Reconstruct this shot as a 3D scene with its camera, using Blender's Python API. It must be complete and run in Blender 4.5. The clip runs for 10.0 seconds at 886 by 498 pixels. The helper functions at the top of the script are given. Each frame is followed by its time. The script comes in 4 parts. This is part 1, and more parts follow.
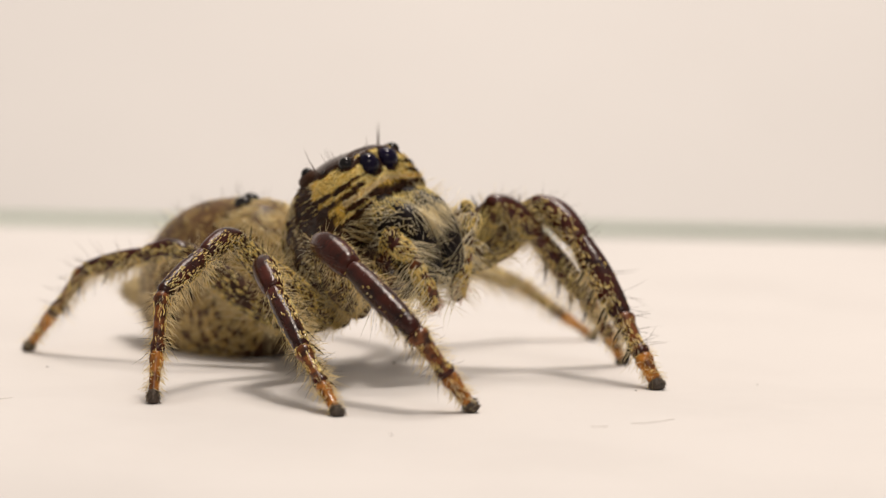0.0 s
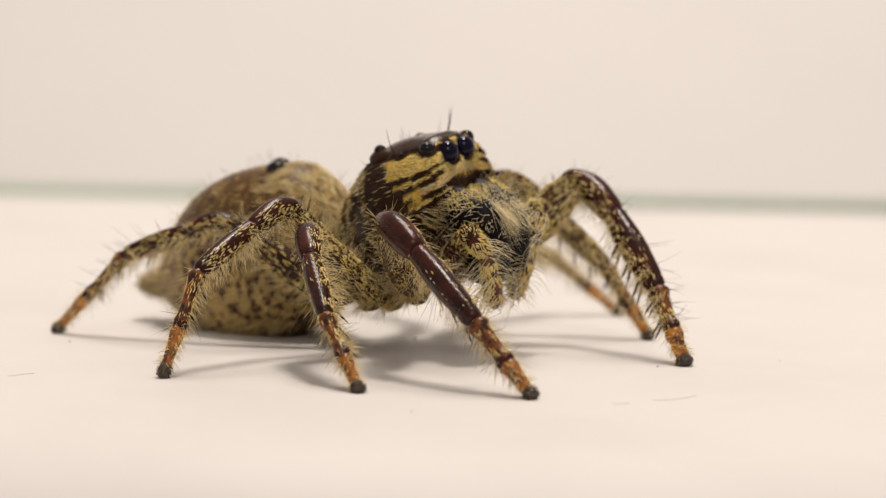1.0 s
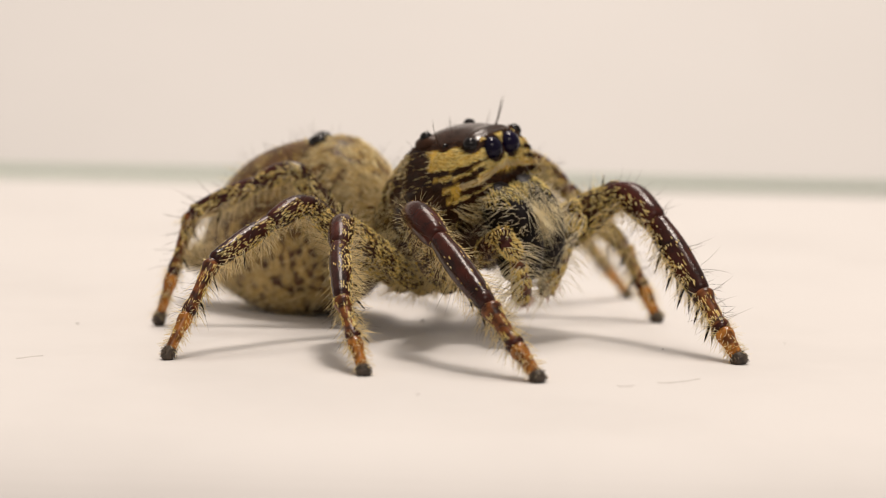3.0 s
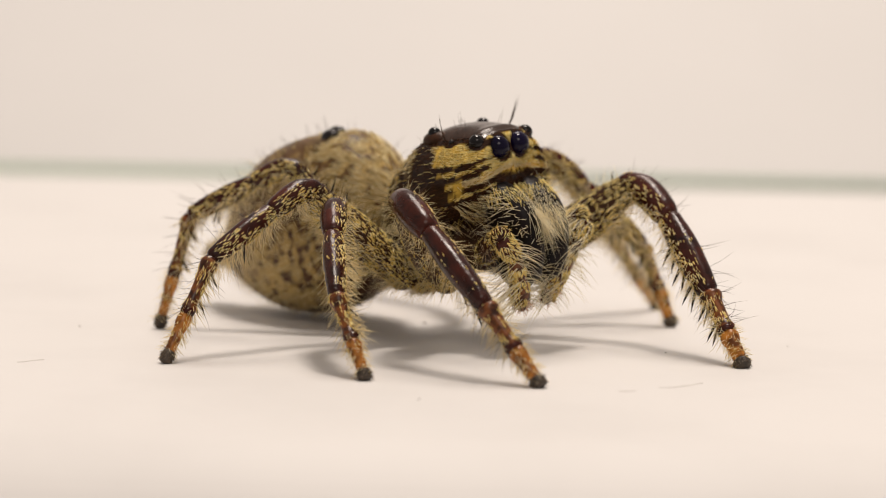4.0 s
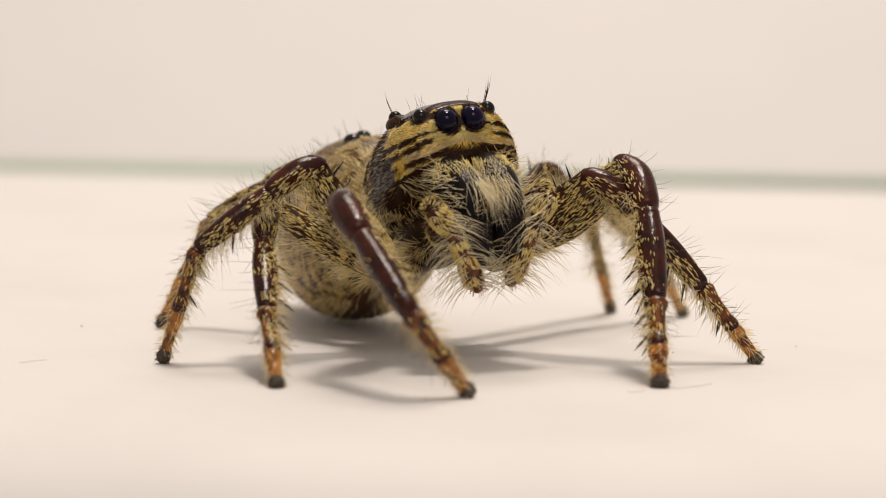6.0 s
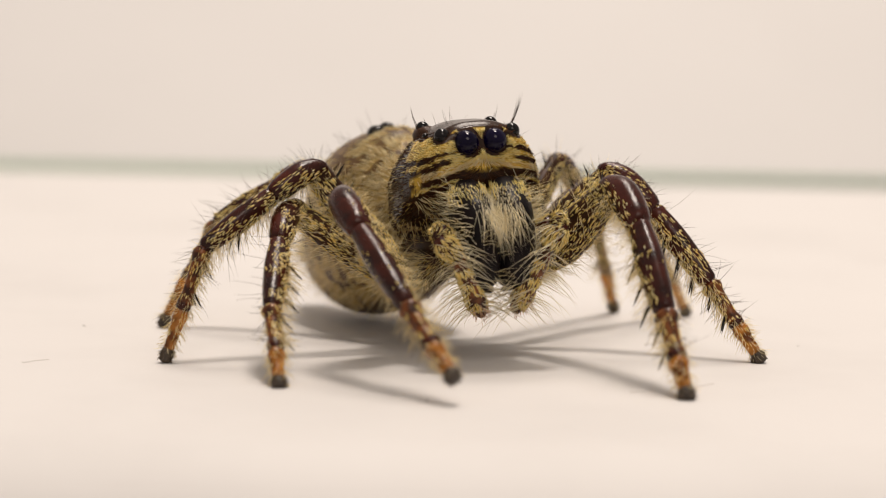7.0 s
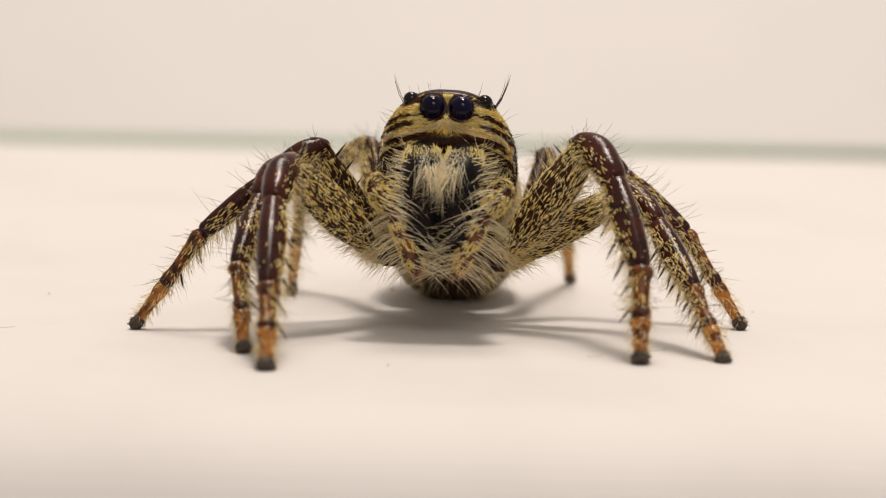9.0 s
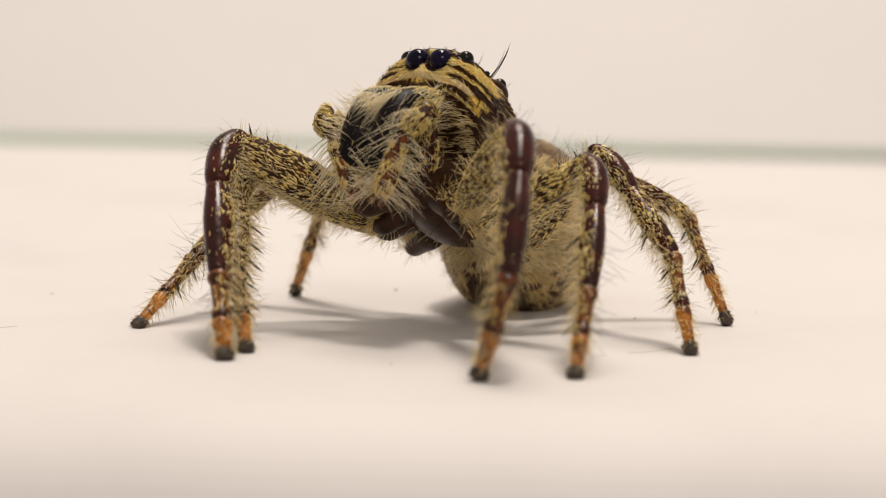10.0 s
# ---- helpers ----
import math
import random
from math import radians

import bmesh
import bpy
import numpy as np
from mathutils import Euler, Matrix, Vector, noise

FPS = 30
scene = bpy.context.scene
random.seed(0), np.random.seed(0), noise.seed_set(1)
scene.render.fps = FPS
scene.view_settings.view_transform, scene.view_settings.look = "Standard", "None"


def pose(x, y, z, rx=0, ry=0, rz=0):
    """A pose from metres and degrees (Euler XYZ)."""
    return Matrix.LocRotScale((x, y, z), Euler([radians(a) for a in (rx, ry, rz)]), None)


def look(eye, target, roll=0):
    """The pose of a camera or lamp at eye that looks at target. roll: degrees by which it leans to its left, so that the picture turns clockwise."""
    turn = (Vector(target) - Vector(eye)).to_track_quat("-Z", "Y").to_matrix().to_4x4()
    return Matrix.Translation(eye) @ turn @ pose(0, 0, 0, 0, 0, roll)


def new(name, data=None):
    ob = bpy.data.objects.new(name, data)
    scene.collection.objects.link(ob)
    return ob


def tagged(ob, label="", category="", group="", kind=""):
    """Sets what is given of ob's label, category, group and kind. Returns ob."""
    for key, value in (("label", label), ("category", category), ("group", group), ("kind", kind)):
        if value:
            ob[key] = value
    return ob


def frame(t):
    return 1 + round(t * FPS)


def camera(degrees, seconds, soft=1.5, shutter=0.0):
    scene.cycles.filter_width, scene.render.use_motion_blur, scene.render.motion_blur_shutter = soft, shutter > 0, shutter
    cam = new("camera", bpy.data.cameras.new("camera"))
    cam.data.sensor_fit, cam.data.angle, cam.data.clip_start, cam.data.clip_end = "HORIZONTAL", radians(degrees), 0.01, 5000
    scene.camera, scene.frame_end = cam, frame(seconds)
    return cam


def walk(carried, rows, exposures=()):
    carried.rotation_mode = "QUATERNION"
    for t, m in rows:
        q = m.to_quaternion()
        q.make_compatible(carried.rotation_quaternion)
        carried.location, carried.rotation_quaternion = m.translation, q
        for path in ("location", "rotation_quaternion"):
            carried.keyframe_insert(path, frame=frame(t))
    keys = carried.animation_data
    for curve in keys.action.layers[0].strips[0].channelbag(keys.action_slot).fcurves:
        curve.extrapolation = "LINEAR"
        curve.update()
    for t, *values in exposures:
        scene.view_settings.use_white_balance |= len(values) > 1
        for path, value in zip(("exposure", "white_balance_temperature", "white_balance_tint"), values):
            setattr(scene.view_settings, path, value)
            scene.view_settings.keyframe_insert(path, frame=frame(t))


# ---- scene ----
# A jumping spider turning on a white sheet, seen through a close-up lens.
# Lengths of the animal are in units of U metres.
U = 0.00125

# ---------------------------------------------------------------- camera
cam = camera(22.0, 10.0, 0.9, 0.4)
cam.data.dof.use_dof = True
cam.data.dof.focus_distance = 64.2 * U
cam.data.dof.aperture_fstop = 60.0
CAM_ROWS = [  # seconds, place, tilt, turn
    (0, -0.22, -84.05, 9.11, -4.373, -0.146),
    (0.2, -0.18, -83.8, 9.11, -4.535, 0.007),
    (1, -0.1, -83.95, 9.31, -5.173, 0.491),
    (2, -0.06, -83.96, 9.3, -5.667, 0.598),
    (2.7, -0.05, -84.21, 9.34, -5.653, 0.655),
    (4, 0.1, -84.06, 9.76, -5.902, 0.865),
    (4.8, 0.04, -83.64, 9.79, -5.948, 0.889),
    (5.2, -0.07, -83.52, 9.73, -5.928, 0.864),
    (7.3, -0.04, -83.48, 9.82, -6.016, 0.978),
    (7.5, -0.02, -83.5, 9.88, -5.979, 1.328),
    (7.7, -0.01, -83.66, 9.91, -5.966, 1.233),
    (8, -0.09, -84.05, 9.79, -6.402, 0.466),
    (8.5, -0.1, -84.39, 9.75, -6.655, 0.015),
    (9, -0.02, -84.53, 9.76, -6.675, -0.072),
    (9.2, 0.08, -84.49, 9.78, -6.684, 0.009),
    (9.5, -0, -84.49, 9.69, -6.639, -0.049),
    (10, 0.08, -84.45, 9.65, -6.594, 0.095),
]
walk(cam, [(t, pose(x * U, y * U, z * U, 90 + p, 0, w) @ pose(0, 0, 0, 0, 0, 1.2)) for t, x, y, z, p, w in CAM_ROWS])

# ---------------------------------------------------------------- light
world = bpy.data.worlds.new("room_light")
world.use_nodes = True
scene.world = world
bg = world.node_tree.nodes["Background"]
bg.inputs["Color"].default_value = (1.0, 0.88, 0.79, 1)
bg.inputs["Strength"].default_value = 0.35
lamp_data = bpy.data.lights.new("desk_lamp", "AREA")
lamp_data.shape, lamp_data.size = "DISK", 0.075
lamp_data.energy, lamp_data.color = 0.96, (1.0, 0.88, 0.785)
lamp = new("desk_lamp", lamp_data)
lamp.matrix_world = look((0.04, 0.015, 0.40), (0, -0.022, 0))
# unseen second lamp, added behind the spider so its shadow reaches forward
back_data = bpy.data.lights.new("rear_lamp", "AREA")
back_data.shape, back_data.size = "DISK", 0.16
back_data.energy, back_data.color = 0.66, (1.0, 0.88, 0.785)
back = new("rear_lamp", back_data)
back.matrix_world = look((0.01, 0.185, 0.40), (0, -0.022, 0))
ring_data = bpy.data.lights.new("lens_lamp", "AREA")
ring_data.shape, ring_data.size = "DISK", 0.16
ring_data.energy, ring_data.color = 0.26, (1.0, 0.88, 0.785)
ring = new("lens_lamp", ring_data)
ring.matrix_world = look((0.07, -0.31, 0.27), (0, -0.022, 0.005))
scene.view_settings.exposure = 0.13


# ---------------------------------------------------------------- materials
def nodes_of(name):
    m = bpy.data.materials.new(name)
    m.use_nodes = True
    nt = m.node_tree
    return m, nt, nt.nodes["Principled BSDF"]


def node(nt, kind, **values):
    n = nt.nodes.new(kind)
    for k, v in values.items():
        if k in n.inputs:
            n.inputs[k].default_value = v
    return n


def ramp_of(nt, fac, stops):
    n = nt.nodes.new("ShaderNodeValToRGB")
    el = n.color_ramp.elements
    while len(el) < len(stops):
        el.new(0.5)
    for e, (p, c) in zip(el, stops):
        e.position, e.color = p, (*c, 1)
    nt.links.new(fac, n.inputs["Fac"])
    return n


def mottled(name, stops, scale, rough=0.4, bump=0.3, detail=4.0, coat=0.0, spec=0.5):
    """A surface whose colour runs through stops with a noise of the given size (per metre), with fine relief."""
    m, nt, b = nodes_of(name)
    tc = nt.nodes.new("ShaderNodeTexCoord")
    n = node(nt, "ShaderNodeTexNoise", Scale=scale, Detail=detail, Roughness=0.6)
    nt.links.new(tc.outputs["Object"], n.inputs["Vector"])
    r = ramp_of(nt, n.outputs["Fac"], stops)
    nt.links.new(r.outputs["Color"], b.inputs["Base Color"])
    f = node(nt, "ShaderNodeTexNoise", Scale=scale * 6, Detail=3.0)
    nt.links.new(tc.outputs["Object"], f.inputs["Vector"])
    bp = node(nt, "ShaderNodeBump", Strength=bump, Distance=0.00003)
    nt.links.new(f.outputs["Fac"], bp.inputs["Height"])
    nt.links.new(bp.outputs["Normal"], b.inputs["Normal"])
    b.inputs["Roughness"].default_value = rough
    b.inputs["Coat Weight"].default_value = coat
    b.inputs["Specular IOR Level"].default_value = spec
    return m


def hair_of(name, a, b_, rough=0.45, spec=0.3, through_light=0.0):
    """Hair or scales whose colour varies from strand to strand."""
    m, nt, b = nodes_of(name)
    g = nt.nodes.new("ShaderNodeNewGeometry")
    r = ramp_of(nt, g.outputs["Random Per Island"], [(0.0, a), (1.0, b_)])
    nt.links.new(r.outputs["Color"], b.inputs["Base Color"])
    b.inputs["Roughness"].default_value = rough
    b.inputs["Specular IOR Level"].default_value = spec
    if through_light:
        tr = nt.nodes.new("ShaderNodeBsdfTranslucent")
        nt.links.new(r.outputs["Color"], tr.inputs["Color"])
        mx = node(nt, "ShaderNodeMixShader", Fac=through_light)
        nt.links.new(b.outputs["BSDF"], mx.inputs[1])
        nt.links.new(tr.outputs["BSDF"], mx.inputs[2])
        nt.links.new(mx.outputs["Shader"], nt.nodes["Material Output"].inputs["Surface"])
    return m


def marked(name, dark, light, scale, rough=0.35, coat=0.15):
    """A skin whose markings follow the mesh's own "mark" values: 0 dark, 1 light."""
    m, nt, b = nodes_of(name)
    at = nt.nodes.new("ShaderNodeAttribute")
    at.attribute_name = "mark"
    tc = nt.nodes.new("ShaderNodeTexCoord")
    n = node(nt, "ShaderNodeTexNoise", Scale=scale, Detail=4.0, Roughness=0.6)
    nt.links.new(tc.outputs["Object"], n.inputs["Vector"])
    d = ramp_of(nt, n.outputs["Fac"], [(0.3, tuple(c * 0.5 for c in dark)), (0.7, tuple(c * 1.5 for c in dark))])
    l = ramp_of(nt, n.outputs["Fac"], [(0.3, tuple(c * 0.6 for c in light)), (0.7, tuple(c * 1.25 for c in light))])
    mx = nt.nodes.new("ShaderNodeMixRGB")
    nt.links.new(at.outputs["Fac"], mx.inputs["Fac"])
    nt.links.new(d.outputs["Color"], mx.inputs["Color1"])
    nt.links.new(l.outputs["Color"], mx.inputs["Color2"])
    nt.links.new(mx.outputs["Color"], b.inputs["Base Color"])
    bp = node(nt, "ShaderNodeBump", Strength=0.15, Distance=0.00003)
    nt.links.new(n.outputs["Fac"], bp.inputs["Height"])
    nt.links.new(bp.outputs["Normal"], b.inputs["Normal"])
    b.inputs["Roughness"].default_value = rough
    b.inputs["Coat Weight"].default_value = coat
    b.inputs["Specular IOR Level"].default_value = 0.2
    return m


def set_marks(ob, values):
    at = ob.data.attributes.new("mark", "FLOAT", "POINT")
    at.data.foreach_set("value", np.asarray(values, np.float32))


M_HEAD = marked("banded_head_skin", (0.030, 0.014, 0.008), (0.70, 0.46, 0.08), 2500, 0.24, 0.12)
M_SHELL = mottled("dark_shell", [(0.3, (0.016, 0.008, 0.005)), (0.7, (0.070, 0.030, 0.015))], 2200, 0.38, 0.3, spec=0.15)
M_MAROON = mottled("maroon_shell", [(0.3, (0.011, 0.003, 0.002)), (0.7, (0.066, 0.012, 0.006))], 1300, 0.22, 0.5, spec=0.28)
M_AMBER = mottled("amber_shell", [(0.35, (0.075, 0.024, 0.008)), (0.65, (0.36, 0.16, 0.04))], 1500, 0.3, 0.2, spec=0.3)
M_RUST = mottled("rust_shell", [(0.42, (0.030, 0.009, 0.004)), (0.62, (0.19, 0.060, 0.014))], 2600, 0.28, 0.2, spec=0.3)
M_TARSUS = mottled("orange_shell", [(0.36, (0.10, 0.030, 0.006)), (0.62, (0.52, 0.21, 0.035))], 2000, 0.26, 0.2, coat=0.15, spec=0.25)
M_BLACK = mottled("black_shell", [(0.3, (0.005, 0.004, 0.004)), (0.7, (0.012, 0.009, 0.008))], 1800, 0.18, 0.2, spec=0.35)
M_JAW = mottled("blue_black_jaw", [(0.3, (0.003, 0.003, 0.004)), (0.7, (0.012, 0.008, 0.009))], 2600, 0.30, 0.6, spec=0.10)
M_CLAW = mottled("sooty_pad", [(0.3, (0.018, 0.013, 0.010)), (0.7, (0.09, 0.065, 0.045))], 3000, 0.6, 0.5)
# front eyes: the coating's violet reflection is painted into the base colour
M_EYE = mottled("violet_sheen_lens", [(0.3, (0.0012, 0.0006, 0.007)), (0.7, (0.005, 0.002, 0.022))], 900, 0.05, 0.0, spec=0.20)
M_EYE2 = mottled("black_lens", [(0.3, (0.003, 0.003, 0.003)), (0.7, (0.007, 0.005, 0.006))], 300, 0.07, 0.0, spec=0.3)
M_ABD = marked("olive_brown_skin", (0.065, 0.027, 0.010), (0.42, 0.29, 0.10), 1200, 0.42, 0.0)
M_GOLD = hair_of("golden_scales", (0.92, 0.66, 0.16), (1.0, 0.88, 0.42), 0.25, 0.8, 0.12)
M_PALE = hair_of("pale_hair", (0.92, 0.77, 0.42), (1.0, 0.92, 0.66), 0.35, 0.3, 0.45)
M_WHITE = hair_of("whitish_beard_hair", (0.96, 0.86, 0.58), (1.0, 0.95, 0.78), 0.35, 0.3, 0.45)
M_TAN = hair_of("tan_scales", (0.36, 0.26, 0.10), (0.80, 0.66, 0.36), 0.28, 0.5, 0.10)
M_FACE = hair_of("yellow_face_scales", (0.98, 0.76, 0.20), (1.0, 0.90, 0.46), 0.4, 0.25, 0.25)
M_CREAM = hair_of("cream_scales", (0.66, 0.48, 0.17), (1.0, 0.91, 0.60), 0.35, 0.4, 0.2)
M_TIP = hair_of("rosy_tip_hair", (0.62, 0.36, 0.20), (0.85, 0.62, 0.42), 0.45, 0.3, 0.3)
M_SOOT = hair_of("sooty_tuft_hair", (0.03, 0.022, 0.016), (0.22, 0.17, 0.12), 0.5, 0.2)
M_DARK = hair_of("dark_bristle", (0.008, 0.006, 0.005), (0.07, 0.035, 0.02), 0.35)
M_BROWN = hair_of("brown_scales", (0.018, 0.008, 0.005), (0.10, 0.042, 0.018), 0.6, 0.04)

# ---------------------------------------------------------------- setting
M_SHEET = mottled("white_sheet", [(0.25, (0.585, 0.569, 0.553)), (0.5, (0.63, 0.614, 0.598)), (0.8, (0.648, 0.632, 0.616))], 70, 0.65, 0.05)
M_BOARD = mottled("white_board", [(0.3, (0.532, 0.521, 0.510)), (0.7, (0.559, 0.547, 0.536))], 25, 0.6, 0.05)
M_GREEN = mottled("pale_green_edge", [(0.3, (0.52, 0.61, 0.52)), (0.7, (0.56, 0.64, 0.56))], 40, 0.3, 0.0)
M_FIBRE = mottled("grey_fibre", [(0.3, (0.40, 0.37, 0.34)), (0.7, (0.52, 0.49, 0.45))], 900, 0.6, 0.1)
M_TABLE = mottled("grey_table", [(0.3, (0.42, 0.40, 0.38)), (0.7, (0.48, 0.46, 0.44))], 20, 0.5, 0.1)


def mesh_ob(name, verts, faces, material, parent=None, label="", smooth=True, scale=U):
    me = bpy.data.meshes.new(name)
    me.from_pydata((np.asarray(verts, float) * scale).tolist(), [], faces)
    me.materials.append(material)
    if smooth:
        me.polygons.foreach_set("use_smooth", np.ones(len(me.polygons), bool))
    me.update()
    ob = new(name, me)
    ob.parent = parent
    if label:
        tagged(ob, label)
    return ob


def slab(name, xs, ys, zs, material, label):
    (x0, x1), (y0, y1), (z0, z1) = xs, ys, zs
    bm = bmesh.new()
    bmesh.ops.create_cube(bm, size=1.0, matrix=Matrix.LocRotScale(((x0 + x1) / 2, (y0 + y1) / 2, (z0 + z1) / 2), None, (x1 - x0, y1 - y0, z1 - z0)))
    bmesh.ops.bevel(bm, geom=bm.edges[:], offset=0.0002, segments=2, affect="EDGES")
    me = bpy.data.meshes.new(name)
    bm.to_mesh(me)
    bm.free()
    me.materials.append(material)
    return tagged(new(name, me), label, kind="structure")


def ball(name, centre, radii, material, parent, label="", seg=24, turn=None):
    bm = bmesh.new()
    bmesh.ops.create_uvsphere(bm, u_segments=seg, v_segments=seg // 2, radius=1.0)
    m = Matrix.Translation(Vector(centre)) @ (turn or Matrix()) @ Matrix.Diagonal((*radii, 1))
    v = [tuple(m @ q.co) for q in bm.verts]
    f = [[q.index for q in face.verts] for face in bm.faces]
    bm.free()
    return mesh_ob(name, v, f, material, parent, label)


def sheet_profile():
    """The sheet's top line from its front roll to the back edge: (y, z)."""
    slope = radians(60)
    pts = [(-0.0400 - 0.006 * math.sin(slope) - 0.045 * math.cos(slope), 0.006 * (math.cos(slope) - 1) - 0.045 * math.sin(slope))]
    for i in range(13):
        a = slope * (1 - i / 12)
        pts.append((-0.0400 - 0.006 * math.sin(a), 0.006 * (math.cos(a) - 1)))
    return pts + [(0.0602, 0.0)]


def build_setting():
    prof = sheet_profile()
    verts, faces = [], []
    for x in (-0.30, 0.30):
        verts += [(x, y, z) for y, z in prof] + [(x, y, z - 0.0012) for y, z in reversed(prof)]
    n = len(prof) * 2
    for i in range(n):
        j = (i + 1) % n
        faces.append((i, j, n + j, n + i))
    faces += [tuple(range(n - 1, -1, -1)), tuple(range(n, 2 * n))]
    sheet = mesh_ob("floor", verts, faces, M_SHEET, None, "", False, 1.0)
    tagged(sheet, "plain white glossy sheet rolled down at its front", kind="structure")
    turn = Matrix.Rotation(radians(1.7), 4, "Z")
    edge = slab("trim", (-0.30, 0.30), (0.0602, 0.0612), (-0.004, 0.0008), M_GREEN, "pale green glass edge behind the white sheet")
    edge.matrix_world = turn
    board = slab("wall_back", (-0.45, 0.45), (0.0, 0.30), (-0.004, 0.0), M_BOARD, "plain off-white backing board leaning away behind the sheet")
    board.matrix_world = turn @ pose(0, 0.0614, 0.0, 35, 0, 0)
    slab("ground", (-1.5, 1.5), (-1.5, 1.5), (-0.10, -0.06), M_TABLE, "plain pale grey table top under the sheet")
    # dust on the sheet
    for x, y, r_ in ((-1.51, -12.71, 0.045), (-1.29, -26.95, 0.024), (5.68, -17.84, 0.025), (-12.0, -15.2, 0.03), (9.5, -16.0, 0.02), (3.5, 3.0, 0.03)):
        d = ball("dust_speck", (x, y, r_ * 0.45), (r_ * 1.3, r_, r_ * 0.5), M_CLAW, None, "", 8)
        tagged(d, "tiny dark dust speck lying on the white sheet", "dust", "dust on the sheet")
    for x, y, ln, a0 in ((-12.41, -22.55, 0.9, 0.3), (5.0, -24.3, 1.6, 0.1), (3.9, -25.0, 0.7, -0.5)):
        pts = []
        a, px, py = a0, x, y
        for q in range(9):
            pts.append((px, py, 0.02))
            px, py, a = px + math.cos(a) * ln / 8, py + math.sin(a) * ln / 8, a + random.uniform(-0.7, 0.7)
        v, f = [], []
        for q, (px, py, pz) in enumerate(pts):
            v += [(px, py - 0.007, pz), (px, py + 0.007, pz), (px, py, pz + 0.012)]
            if q:
                o = q * 3
                for c in range(3):
                    e = (c + 1) % 3
                    f.append((o - 3 + c, o - 3 + e, o + e, o + c))
        fb = mesh_ob("fibre", v, f, M_FIBRE, None)
        tagged(fb, "thin grey curled fibre lying on the white sheet", "fibre", "fibres on the sheet")


build_setting()


# ---------------------------------------------------------------- shapes
class Loft:
    """A body drawn along an axis: rows (a, half width, top, widest level, bottom); p squares the section."""

    def __init__(self, rows, frame_of, p=1.0):
        self.t = np.array(rows, float)
        self.m = np.array(frame_of, float)
        self.p = p

    def col(self, s, j):
        """Column j at s in 0..1 of the length, smoothed between the rows."""
        a = self.t[:, 0]
        u = (a - a[0]) / (a[-1] - a[0])
        y = self.t[:, j]
        d = np.gradient(y, u)
        i = np.clip(np.searchsorted(u, s) - 1, 0, len(u) - 2)
        h = u[i + 1] - u[i]
        x = (s - u[i]) / h
        return (2 * x**3 - 3 * x**2 + 1) * y[i] + (x**3 - 2 * x**2 + x) * h * d[i] + (3 * x**2 - 2 * x**3) * y[i + 1] + (x**3 - x**2) * h * d[i + 1]

    def at(self, s, th):
        s, th = np.broadcast_arrays(np.asarray(s, float), np.asarray(th, float))
        a = self.t[0, 0] + s * (self.t[-1, 0] - self.t[0, 0])
        w, top, mid, bot = (self.col(s, j) for j in (1, 2, 3, 4))
        c, sn = np.cos(th), np.sin(th)
        x = np.maximum(w, 0.005) * np.sign(c) * np.abs(c) ** self.p
        up = np.abs(sn) ** self.p
        z = mid + np.where(sn > 0, np.maximum(top - mid, 0.003) * up, -np.maximum(mid - bot, 0.003) * up)
        return np.stack([a, x, z], -1) @ self.m

    def normal(self, s, th):
        e = 1e-3
        s = np.clip(s, 0.01, 0.9985)
        ds = self.at(s + e, th) - self.at(s - e, th)
        dt = self.at(s, th + e) - self.at(s, th - e)
        n = np.cross(dt, ds)
        ax = self.at(s, np.zeros_like(th)) * 0.5 + self.at(s, np.full_like(th, np.pi)) * 0.5
        out = self.at(s, th) - ax
        n *= np.where(np.sum(n * out, -1) < 0, -1, 1)[..., None]
        ln = lambda v: v / np.maximum(np.linalg.norm(v, axis=-1, keepdims=True), 1e-9)
        return ln(n), ln(ds)

    def mesh(self, ns, nt):
        s = (1 - np.cos(np.linspace(0, np.pi, ns))) / 2
        th = np.linspace(0, 2 * np.pi, nt, endpoint=False)
        v = self.at(s[:, None], th[None, :]).reshape(-1, 3)
        f = []
        for i in range(ns - 1):
            for j in range(nt):
                k = (j + 1) % nt
                f.append((i * nt + j, i * nt + k, (i + 1) * nt + k, (i + 1) * nt + j))
        v = list(map(tuple, v))
        v.append(tuple(self.at(0.0, np.linspace(0, 6.28, 8)).mean(0)))
        v.append(tuple(self.at(1.0, np.linspace(0, 6.28, 8)).mean(0)))
        for j in range(nt):
            k = (j + 1) % nt
            f.append((len(v) - 2, k, j))
            f.append((len(v) - 1, (ns - 1) * nt + j, (ns - 1) * nt + k))
        return v, f


ALONG_Y = [[0, 1, 0], [1, 0, 0], [0, 0, 1]]  # body: axis forward, width to its right
ALONG_X = [[1, 0, 0], [0, 1, 0], [0, 0, 1]]  # leg: axis towards the foot


